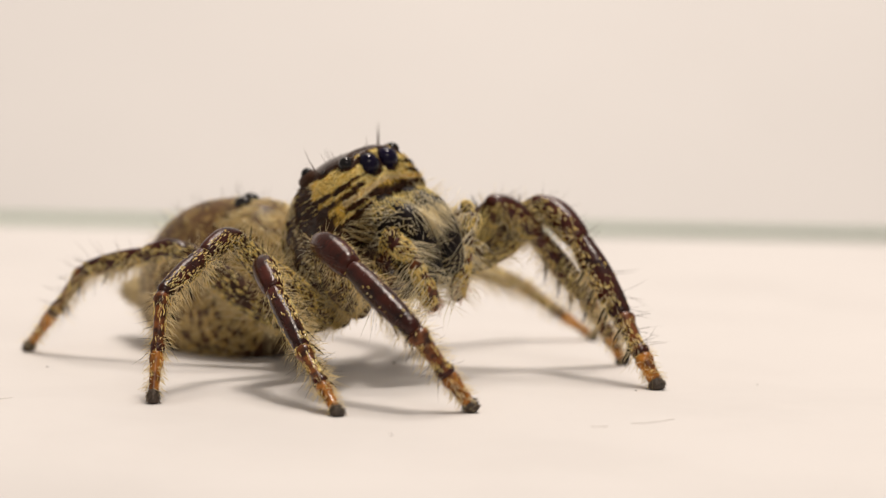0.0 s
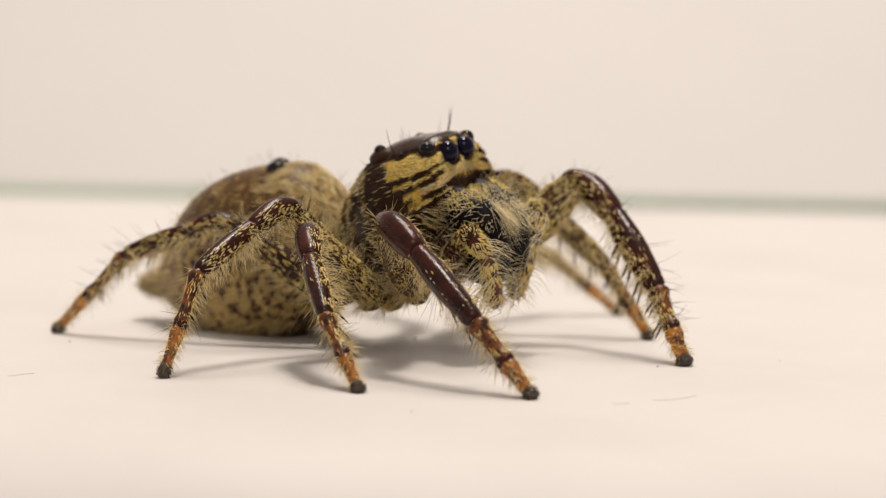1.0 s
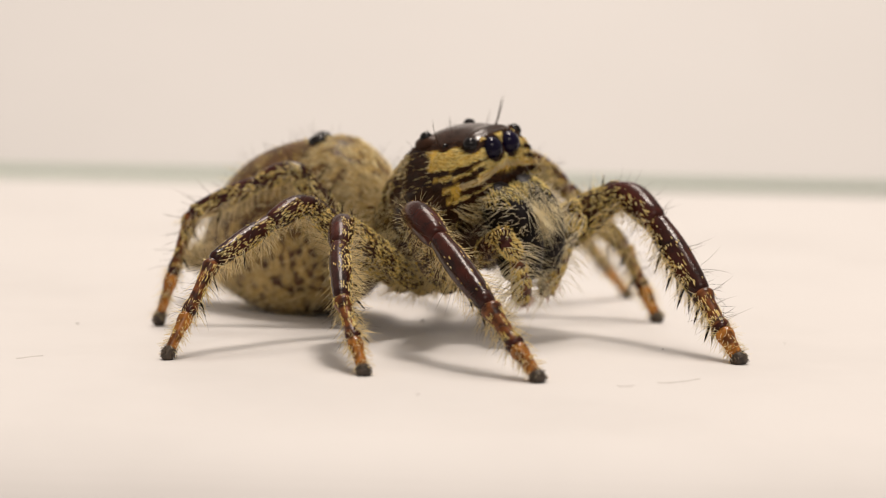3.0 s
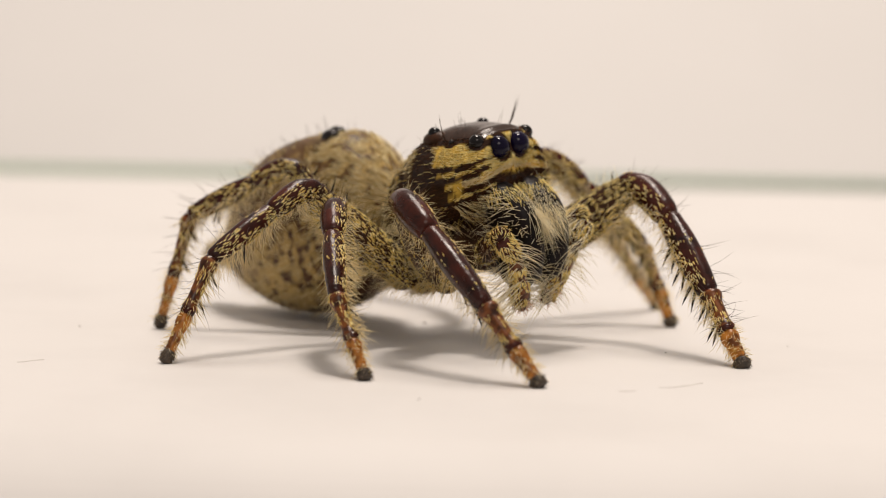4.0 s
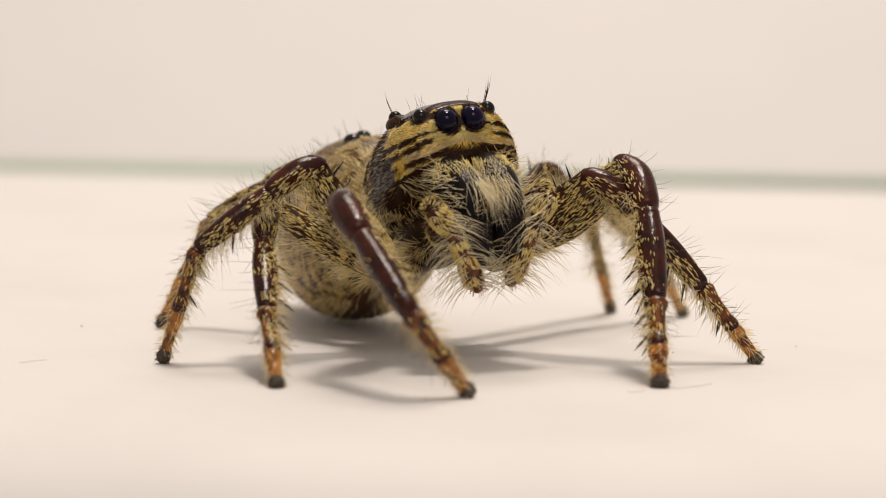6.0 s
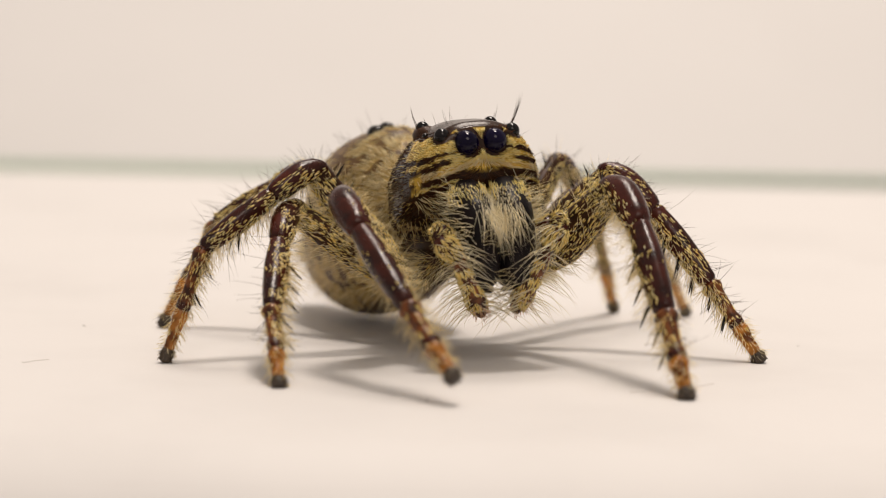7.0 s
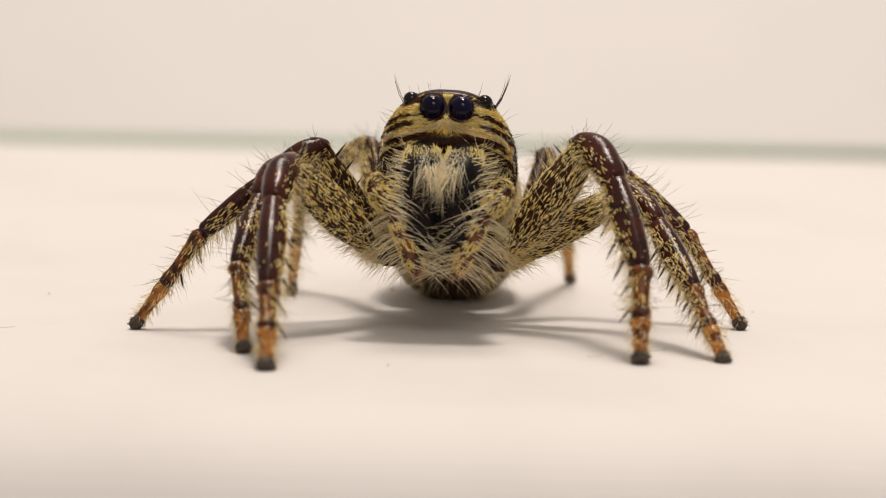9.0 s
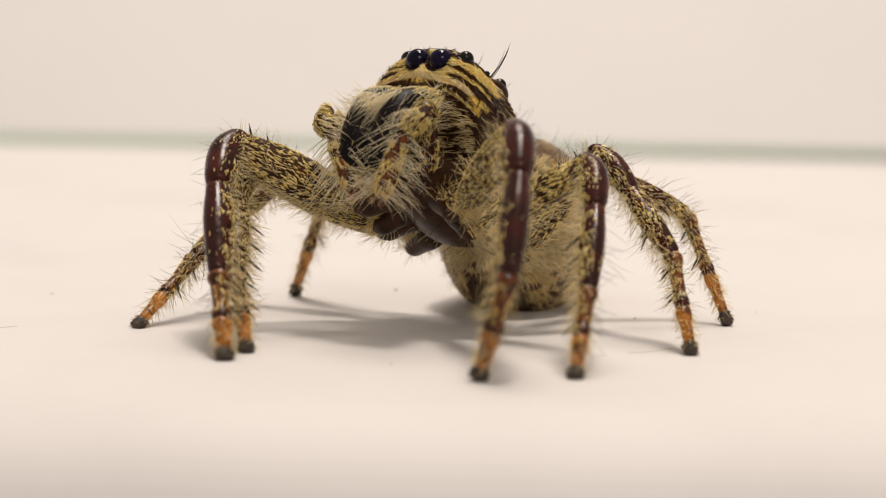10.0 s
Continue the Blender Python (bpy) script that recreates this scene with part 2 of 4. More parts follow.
def strands(base, way, length, width, curl=None, flat=1.0, loose=0.34):
    """Three-sided strands from base points. Hair bends by curl in three steps; without curl they are short oval scales."""
    n = len(base)
    way = way / np.maximum(np.linalg.norm(way, axis=1, keepdims=True), 1e-9)
    side = np.cross(way, np.random.normal(size=(n, 3)))
    side /= np.maximum(np.linalg.norm(side, axis=1, keepdims=True), 1e-9)
    over = np.cross(way, side)
    length, width = np.broadcast_to(length, n)[:, None], np.broadcast_to(width, n)[:, None]
    if curl is None:
        steps = ((-0.04, 0.55), (0.5, 1.0))
        bow = np.zeros((n, 3))
    else:
        steps = ((-0.04, 1.0), (0.35, 0.9), (0.7, 0.65))
        bow = np.asarray(curl) * 1.3 + np.random.normal(size=(n, 3)) * loose
    vs = []
    for u, k in steps:
        c = base + way * length * u + bow * length * 0.42 * max(u, 0) ** 2
        for a in (0, 2.094, 4.189):
            vs.append(c + (side * math.cos(a) + over * math.sin(a) * flat) * width * 0.5 * k)
    vs.append(base + way * length + bow * length * 0.42)
    v = np.stack(vs, 1).reshape(-1, 3)
    m = len(vs)
    tris = []
    for q in range(0, m - 4, 3):
        for a in range(3):
            b = (a + 1) % 3
            tris += [(q + a, q + b, q + 3 + b), (q + a, q + 3 + b, q + 3 + a)]
    tris += [(m - 4, m - 3, m - 1), (m - 3, m - 2, m - 1), (m - 2, m - 4, m - 1)]
    f = (np.arange(n)[:, None, None] * m + np.array(tris)[None]).reshape(-1, 3)
    return v, f


def strand_ob(name, v, f, material, parent, label=""):
    me = bpy.data.meshes.new(name)
    nv, nf = len(v), len(f)
    me.vertices.add(nv)
    me.vertices.foreach_set("co", (v * U).astype(np.float32).ravel())
    me.loops.add(nf * 3)
    me.loops.foreach_set("vertex_index", f.astype(np.int32).ravel())
    me.polygons.add(nf)
    me.polygons.foreach_set("loop_start", (np.arange(nf) * 3).astype(np.int32))
    me.update(calc_edges=True)
    me.materials.append(material)
    ob = new(name, me)
    ob.parent = parent
    tagged(ob, label, kind="stuff")
    return ob


def coat(name, loft, n, keep, material, parent, length, width, lift=0.35, back=False, curl="own", lean=None, label="", flat=1.0, wild=0.12, reach=(0.0, 1.0)):
    """Strands over a loft. keep(s, th, p, rnd) says which stand; lift 0 lies flat, 1 stands up."""
    s, th = np.random.uniform(*reach, n), np.random.rand(n) * 2 * np.pi
    p = loft.at(s, th)
    k = keep(s, th, p, np.random.rand(n))
    s, th, p = s[k], th[k], p[k]
    if not len(s):
        return None
    nn, ds = loft.normal(s, th)
    way = nn * lift + (-ds if back else ds) * (1 - lift) + np.random.normal(size=p.shape) * wild
    if lean is not None:
        way = way + np.asarray(lean)
    ln = length * np.random.uniform(0.6, 1.25, len(p))
    if isinstance(curl, str):
        curl = (0, 0, 0) if name != "scale_coat" else None
    v, f = strands(p, way, ln, width, curl, flat)
    return strand_ob(name, v, f, material, parent, label)


def clumps(p, scale, seed=0.0):
    """Smooth noise, about -1 to 1, at each point."""
    return np.array([noise.noise(Vector((x * scale + seed, y * scale, z * scale))) for x, y, z in p])


# ---------------------------------------------------------------- the spider
spider = tagged(new("jumping_spider"), "brown and golden hairy jumping spider standing on a white sheet", "spider")


EYES = ((0.41, 2.75, 2.02, 0.36), (1.03, 2.53, 2.27, 0.23), (1.02, 0.84, 2.64, 0.20), (1.26, 1.75, 2.36, 0.08))


def face_mark(p):
    """How golden the head's skin is at each point: the banded face and the mottled flanks. 0 dark, 2 whitish."""
    x, y, z = np.abs(p[:, 0]), p[:, 1], p[:, 2]
    wob = 0.05 * clumps(p, 3.0, 2.0) + 0.06 * clumps(p, 9.0, 3.0)
    edge = 1.45 + 0.30 * np.clip(1.9 - z, 0, 1) - 0.5 * np.clip(z - 1.7, 0, 0.8) + 0.35 * clumps(p, 1.5, 7.0) + 0.30 * clumps(p * np.array([1, 0.6, 2.5]), 3.0, 2.0) + 0.16 * clumps(p * np.array([1, 0.5, 2.0]), 6.0, 5.0)
    gold = np.where(y > edge, 1.0, 0.0)
    one = np.abs(z + wob - (1.84 - 0.30 * (x - 0.9))) < 0.045 + 0.05 * np.clip(x - 0.9, 0, 1)
    two = np.abs(z + wob - (1.50 - 0.30 * (x - 1.1))) < 0.065 + 0.06 * np.clip(x - 1.1, 0, 1)
    gold = np.where(one & (x > 0.8), 0.0, gold)
    gold = np.where(two & (x > 0.95), 0.0, gold)
    arch = 1.29 - 0.09 * x**2
    gold = np.where((z + wob * 0.5 > arch) & (z + wob * 0.5 < arch + 0.17) & (y > 2.0), 2.0, gold)
    gold = np.where(z + wob * 0.5 < arch, 0.0, gold)
    gold = np.where((np.abs(z + wob - (arch - 0.24)) < 0.05) & (x > 0.9 + 0.2 * clumps(p, 3.0, 8.0)) & (y > 1.9), 1.0, gold)
    c = clumps(p, 1.3, 15.0) + 0.7 * clumps(p * np.array([1, 1.2, 0.6]), 3.6, 9.0)
    patch = y - 0.55 + 0.35 * (z - 1.2) + 0.3 * clumps(p, 1.6, 1.0)
    gold = np.where((patch > 0) & (y < edge), 0.0, gold)
    gold = np.where((patch < 0) & (c > -0.12) & (z > -0.2), 0.6, gold)
    gold = np.where((z + 0.5 * wob > 2.40 - 0.10 * np.maximum(0, 1.4 - y) - 0.25 * np.maximum(0, 0.3 - y)), 0.0, gold)
    gold = np.where((np.abs(z - 2.40) < 0.14) & (y < 2.3) & (y > 0.8), 0.0, gold)
    for ex, ey, ez, er in EYES:
        d = np.sqrt((x - ex) ** 2 + (y - ey) ** 2 + (z - ez) ** 2)
        gold = np.where(d < er + 0.10 + 0.05 * (ey < 2), 0.0, gold)
    return gold


def build_head():
    rows = [(-2.25, 0.35, 0.1, -0.1, -0.3), (-2.0, 1.0, 0.55, 0.0, -0.4), (-1.5, 1.45, 1.15, 0.1, -0.5), (-0.8, 1.76, 1.8, 0.25, -0.5),
            (0.0, 1.95, 2.42, 0.45, -0.45), (0.8, 1.97, 2.75, 0.55, -0.35), (1.6, 1.92, 2.76, 0.65, -0.1), (2.2, 1.80, 2.66, 0.8, 0.25),
            (2.5, 1.64, 2.62, 0.95, 0.5), (2.68, 1.48, 2.50, 1.1, 0.75), (2.78, 1.26, 2.43, 1.2, 0.92), (2.83, 0.75, 2.25, 1.4, 1.08), (2.86, 0.08, 1.85, 1.75, 1.65)]
    loft = Loft(rows, ALONG_Y, 0.72)
    broad = loft.at

    def tapered(s, th):
        """The flanks lean in towards the crown."""
        q = broad(s, th)
        q[..., 0] *= 1 - 0.18 * np.clip((q[..., 2] - 1.1) / 1.6, 0, 1) ** 1.5
        return q

    loft.at = tapered
    v, f = loft.mesh(110, 120)
    shell = mesh_ob("carapace", v, f, M_HEAD, spider, "dark glossy brown head shell banded with gold")
    set_marks(shell, np.clip(face_mark(np.array(v)) * 1.6 - 0.85, 0.0, 1.0))

    def face(s, th, p, r):
        m = face_mark(p)
        return (p[:, 1] > 1.4) & (m > 0.5) & (m < 1.5) & (r < 0.92)

    def flank(s, th, p, r):
        return (p[:, 1] <= 1.4) & (face_mark(p) > 0.5)

    coat("scale_coat", loft, 36000, face, M_FACE, shell, 0.19, 0.024, 0.12, lean=(0, 0, -0.2), flat=0.5, label="golden face scales in bands")
    coat("scale_coat", loft, 9000, face, M_FACE, shell, 0.19, 0.024, 0.12, lean=(0, 0, -0.3), flat=0.5, reach=(0.985, 1.0), label="golden face scales")
    coat("scale_coat", loft, 16000, lambda s, th, p, r: face_mark(p) > 1.5, M_PALE, shell, 0.24, 0.022, 0.16, lean=(0, 0, -0.12), flat=0.5, reach=(0.9, 1.0), label="whitish brow scales")
    coat("scale_coat", loft, 12000, flank, M_CREAM, shell, 0.24, 0.028, 0.10, back=True, flat=0.5, label="golden scales in patches")
    coat("scale_coat", loft, 900, lambda s, th, p, r: (p[:, 1] <= 1.9) & (p[:, 2] < 2.3), M_GOLD, shell, 0.24, 0.022, 0.16, back=True, flat=0.5, label="scattered golden scales")
    coat("hair_coat", loft, 1800, lambda s, th, p, r: (p[:, 2] < 0.1) & (p[:, 1] > -0.3) & (r < 0.7), M_PALE, shell, 0.6, 0.016, 0.4, lean=(0, 0.1, -0.4), label="pale fringe")
    coat("hair_coat", loft, 2200, lambda s, th, p, r: (np.abs(p[:, 2] - 1.31 + 0.09 * np.abs(p[:, 0]) ** 2) < 0.06) & (p[:, 1] > 2.2) & (r < 0.6), M_PALE, shell, 0.24, 0.016, 0.15, lean=(0, 0, -1.0), wild=0.08, label="pale brow hair")
    coat("hair_coat", loft, 9000, lambda s, th, p, r: (p[:, 1] > 1.2) & (np.abs(p[:, 0]) > 0.75) & (p[:, 2] < 0.95 - 0.10 * np.abs(p[:, 0]) ** 2) & (p[:, 2] > -0.3) & (clumps(p, 1.6, 6.0) > -0.02) & (r < 0.7), M_CREAM, shell, 0.45, 0.018, 0.15, lean=(0, 0.1, -0.8), wild=0.08, label="pale cheek hair")
    coat("scale_coat", loft, 15000, lambda s, th, p, r: (face_mark(p) < 0.3) & (p[:, 2] < 2.42) & (p[:, 2] > -0.4), M_BROWN, shell, 0.17, 0.022, 0.14, back=True, flat=0.5, label="dark brown scales")
    coat("scale_coat", loft, 9000, lambda s, th, p, r: (face_mark(p) < 0.3) & (p[:, 2] < 1.9), M_BROWN, shell, 0.18, 0.022, 0.14, lean=(0, 0, -0.3), flat=0.5, reach=(0.9, 1.0), label="dark brown scales over the jaws")
    coat("bristle_coat", loft, 90, lambda s, th, p, r: (p[:, 2] > 1.4), M_DARK, shell, 0.40, 0.012, 0.95, wild=0.2)
    for sx in (1, -1):
        for (x, y, z, r), material, said in zip(EYES, (M_EYE, M_EYE2, M_EYE2, M_EYE2), ("large glossy black front eye with a painted violet sheen", "small glossy black eye", "small glossy black eye", "tiny black eye")):
            ball("eye", (x * sx, y, z), (r, r, r), material, spider, said, 40 if r > 0.3 else 24)
        ball("eye_mound", (0.95 * sx, 0.82, 2.46), (0.36, 0.46, 0.26), M_SHELL, shell, "black mound under the rear eye", 24)
        n = 5 if sx < 0 else 2
        base = np.array([1.26 * sx, 1.55, 2.36]) + np.random.normal(size=(n, 3)) * 0.02
        way = np.array([0.75 * sx, 0.25, 1.0]) + np.random.normal(size=(n, 3)) * 0.02
        v, f = strands(base, way, np.random.uniform(0.9, 1.2, n), 0.026, (-0.4 * sx, 0.1, 0.2), 1.0, 0.06)
        strand_ob("brow_tuft", v, f, M_DARK, shell, "black tuft beside the eyes")
    # underside
    rows = [(-2.1, 0.3, 0.1, -0.5, -1.0), (-1.4, 1.1, 0.2, -0.6, -1.45), (0.0, 1.35, 0.2, -0.6, -1.7), (1.2, 1.2, 0.2, -0.6, -1.7), (2.0, 0.85, 0.2, -0.6, -1.5), (2.6, 0.35, -0.1, -0.6, -1.1)]
    loft = Loft(rows, ALONG_Y)
    v, f = loft.mesh(24, 28)
    st = mesh_ob("sternum", v, f, M_SHELL, spider, "dark brown underside")
    coat("hair_coat", loft, 300, lambda s, th, p, r: (p[:, 2] > -1.5), M_PALE, st, 0.4, 0.018, 0.6)
    coat("bristle_coat", loft, 200, lambda s, th, p, r: p[:, 2] < -1.2, M_DARK, st, 0.4, 0.016, 0.6)


def build_jaws():
    """Two long jaws that swell forward under the face, with a white hanging beard between them."""
    for sx in (1, -1):
        # along the jaw from its tip up; width; front, middle and back of the section
        rows = [(-2.1, 0.16, 0.40, 0.12, -0.08), (-1.95, 0.38, 0.64, 0.12, -0.32), (-1.5, 0.55, 0.96, 0.12, -0.5), (-0.9, 0.60, 1.14, 0.12, -0.6), (-0.2, 0.61, 1.12, 0.1, -0.6),
                (0.3, 0.57, 0.90, 0.1, -0.6), (0.62, 0.50, 0.56, 0.05, -0.55), (0.85, 0.40, 0.28, 0.0, -0.45), (1.0, 0.2, 0.05, 0.0, -0.3)]
        loft = Loft(rows, [[0.03 * sx, 0.0, 1], [1, 0, 0], [0, 1, 0.0]], 0.92)
        base = loft.at

        def moved(s, th, base=base, sx=sx):
            return base(s, th) + np.array([0.55 * sx, 2.85, 0.0])

        loft.at = moved
        v, f = loft.mesh(34, 32)
        jaw = mesh_ob("chelicera", v, f, M_JAW, spider, "glossy black jaw with pale hair")
        coat("hair_coat", loft, 8000, lambda s, th, p, r: (p[:, 1] > 2.9) & (np.abs(p[:, 0]) < 0.35 + 0.52 * r) & (p[:, 2] > -0.3 + 0.6 * r) & (p[:, 2] < 0.70) & (r < 0.8), M_WHITE, jaw, 1.0, 0.018, 0.25, lean=(0, 0.40, -1.2), curl=(0, -0.25, -0.5), wild=0.13, label="whitish hanging beard hair")
        coat("scale_coat", loft, 2600, lambda s, th, p, r: (p[:, 1] > 2.7) & (p[:, 2] > 0.34 + 0.30 * r - 0.14 * np.abs(p[:, 0])) & (p[:, 2] < 0.78), M_FACE, jaw, 0.2, 0.032, 0.15, lean=(0, 0.1, -0.3), flat=0.4, label="golden fringe along the top")
        coat("hair_coat", loft, 420, lambda s, th, p, r: (p[:, 1] > 2.2) & (p[:, 2] > -1.9) & (np.abs(p[:, 0]) > 0.8), M_WHITE, jaw, 0.6, 0.018, 0.25, lean=(0.25 * sx, 0.1, -0.7), wild=0.12, label="sparse pale hair")
        coat("hair_coat", loft, 80, lambda s, th, p, r: (p[:, 1] > 2.7) & (p[:, 2] < -0.5), M_PALE, jaw, 0.65, 0.015, 0.45, lean=(-0.5 * sx, 0.2, -0.1), curl=(0, 0, -0.5), label="pale hair")
        coat("hair_coat", loft, 260, lambda s, th, p, r: (np.abs(p[:, 0]) > 0.95) & (p[:, 2] > -1.2) & (r < 0.8), M_PALE, jaw, 0.6, 0.015, 0.35, lean=(0.3 * sx, 0.4, -0.5), wild=0.15, label="pale cheek hair")
        # fang
        bone("fang", (0.42 * sx, 3.08, -2.02), (0.10 * sx, 2.90, -2.14), (0.12, 0.11, 0.08, 0.02), M_BLACK, jaw, "black folded fang", 8, 8)


def bone(name, a, b, radii, material, parent, label="", seg=18, ring=12):
    """A tapered tube from a to b with the radii given along it. Returns the object and its loft."""
    a, b = np.array(a, float), np.array(b, float)
    x = (b - a) / np.linalg.norm(b - a)
    y = np.cross([0, 0, 1], x)
    y = y / np.linalg.norm(y) if np.linalg.norm(y) > 1e-3 else np.array([0, 1.0, 0])
    z = np.cross(x, y)
    ln = np.linalg.norm(b - a)
    rows = [(ln * i / (len(radii) - 1), r, r, 0, -r) for i, r in enumerate(radii)]
    loft = Loft(rows, [x, y, z])
    base = loft.at
    loft.at = lambda s, th: base(s, th) + a
    v, f = loft.mesh(seg, ring)
    return mesh_ob(name, v, f, material, parent, label), loft


PALP = {}
PALP_BASE = (0.95, 2.0, -1.1)


def build_palps():
    """Each feeler is drawn from its own joint, so that it can sway."""
    for sx in (1, -1):
        pts = [(0, 0, 0), (0.62, 1.52, 0.72), (0.90, 1.76, 0.60), (0.32, 1.66, -0.06), (-0.48, 0.80, -1.67)]
        pts = [(x * sx, y, z) for x, y, z in pts]
        palp, lo = bone("palp", pts[0], pts[1], (0.28, 0.33, 0.34, 0.32, 0.28, 0.2), M_MAROON, spider, "short golden feeler with pale fringe", 16, 16)
        coat("scale_coat", lo, 900, lambda s, th, p, r: clumps(p, 3.0, 4.0) > -0.05, M_GOLD, palp, 0.17, 0.034, 0.16, flat=0.4)
        coat("hair_coat", lo, 70, lambda s, th, p, r: s < 0.75, M_PALE, palp, 0.5, 0.014, 0.3, lean=(0.2 * sx, 0.1, -0.6))
        e, lo = bone("palp_patella", pts[1], pts[2], (0.2, 0.29, 0.31, 0.27, 0.16), M_MAROON, palp, "", 10, 14)
        coat("scale_coat", lo, 260, lambda s, th, p, r: r < 0.85, M_GOLD, palp, 0.16, 0.036, 0.2, flat=0.4)
        e, lo = bone("palp_tibia", pts[2], pts[3], (0.17, 0.27, 0.30, 0.27, 0.17), M_MAROON, palp, "", 12, 14)
        coat("scale_coat", lo, 460, lambda s, th, p, r: (s < 0.78) & (s > 0.08), M_GOLD, palp, 0.18, 0.042, 0.18, flat=0.4)
        coat("hair_coat", lo, 45, lambda s, th, p, r: r < 0.9, M_WHITE, palp, 1.1, 0.022, 0.2, lean=(-1.5 * sx, 0.3, 0.1), curl=(0, -0.2, -0.7), wild=0.1)
        e, lo = bone("palp_tarsus", pts[3], pts[4], (0.16, 0.23, 0.25, 0.27, 0.285, 0.295, 0.25, 0.12), M_RUST, palp, "", 22, 16)
        coat("scale_coat", lo, 1300, lambda s, th, p, r: (s > 0.12) & (s < 0.86) & (clumps(p, 4.0, 2.0) > -0.1), M_GOLD, palp, 0.17, 0.052, 0.08, flat=0.4)
        coat("hair_coat", lo, 150, lambda s, th, p, r: (s < 0.9) & (np.abs(np.sin(th)) < 0.9) & (p[:, 0] * sx < -0.45 * s + 0.35 * (1 - s)), M_WHITE, palp, 1.2, 0.024, 0.2, lean=(-1.4 * sx, -0.05, 0.45), curl=(0.3 * sx, 0.0, -0.8), wild=0.06)
        coat("hair_coat", lo, 140, lambda s, th, p, r: (s < 0.9) & (p[:, 0] * sx > -0.45 * s + 0.35 * (1 - s)), M_WHITE, palp, 1.0, 0.022, 0.2, lean=(1.4 * sx, -0.1, 0.35), curl=(-0.2 * sx, 0, -0.7), wild=0.07)
        coat("hair_coat", lo, 360, lambda s, th, p, r: s > 0.72, M_TIP, palp, 0.2, 0.018, 0.6)
        PALP[sx] = palp


ABD_SIZE = (0.93, 1.21, 1.04)
ABD_ROWS = [(-6.7, 0.12, 0.05, -0.1, -0.22), (-6.4, 0.46, 0.32, -0.12, -0.55), (-5.9, 1.0, 1.05, -0.2, -1.15), (-5.2, 1.55, 1.86, -0.25, -1.8), (-4.2, 2.08, 2.50, -0.25, -2.4),
            (-3.0, 2.3, 2.74, -0.2, -2.62), (-1.8, 2.25, 2.64, -0.15, -2.4), (-0.9, 1.85, 2.33, 0.0, -1.75), (-0.3, 1.2, 1.4, 0.1, -0.9), (0.0, 0.5, 0.6, 0.1, -0.3)]


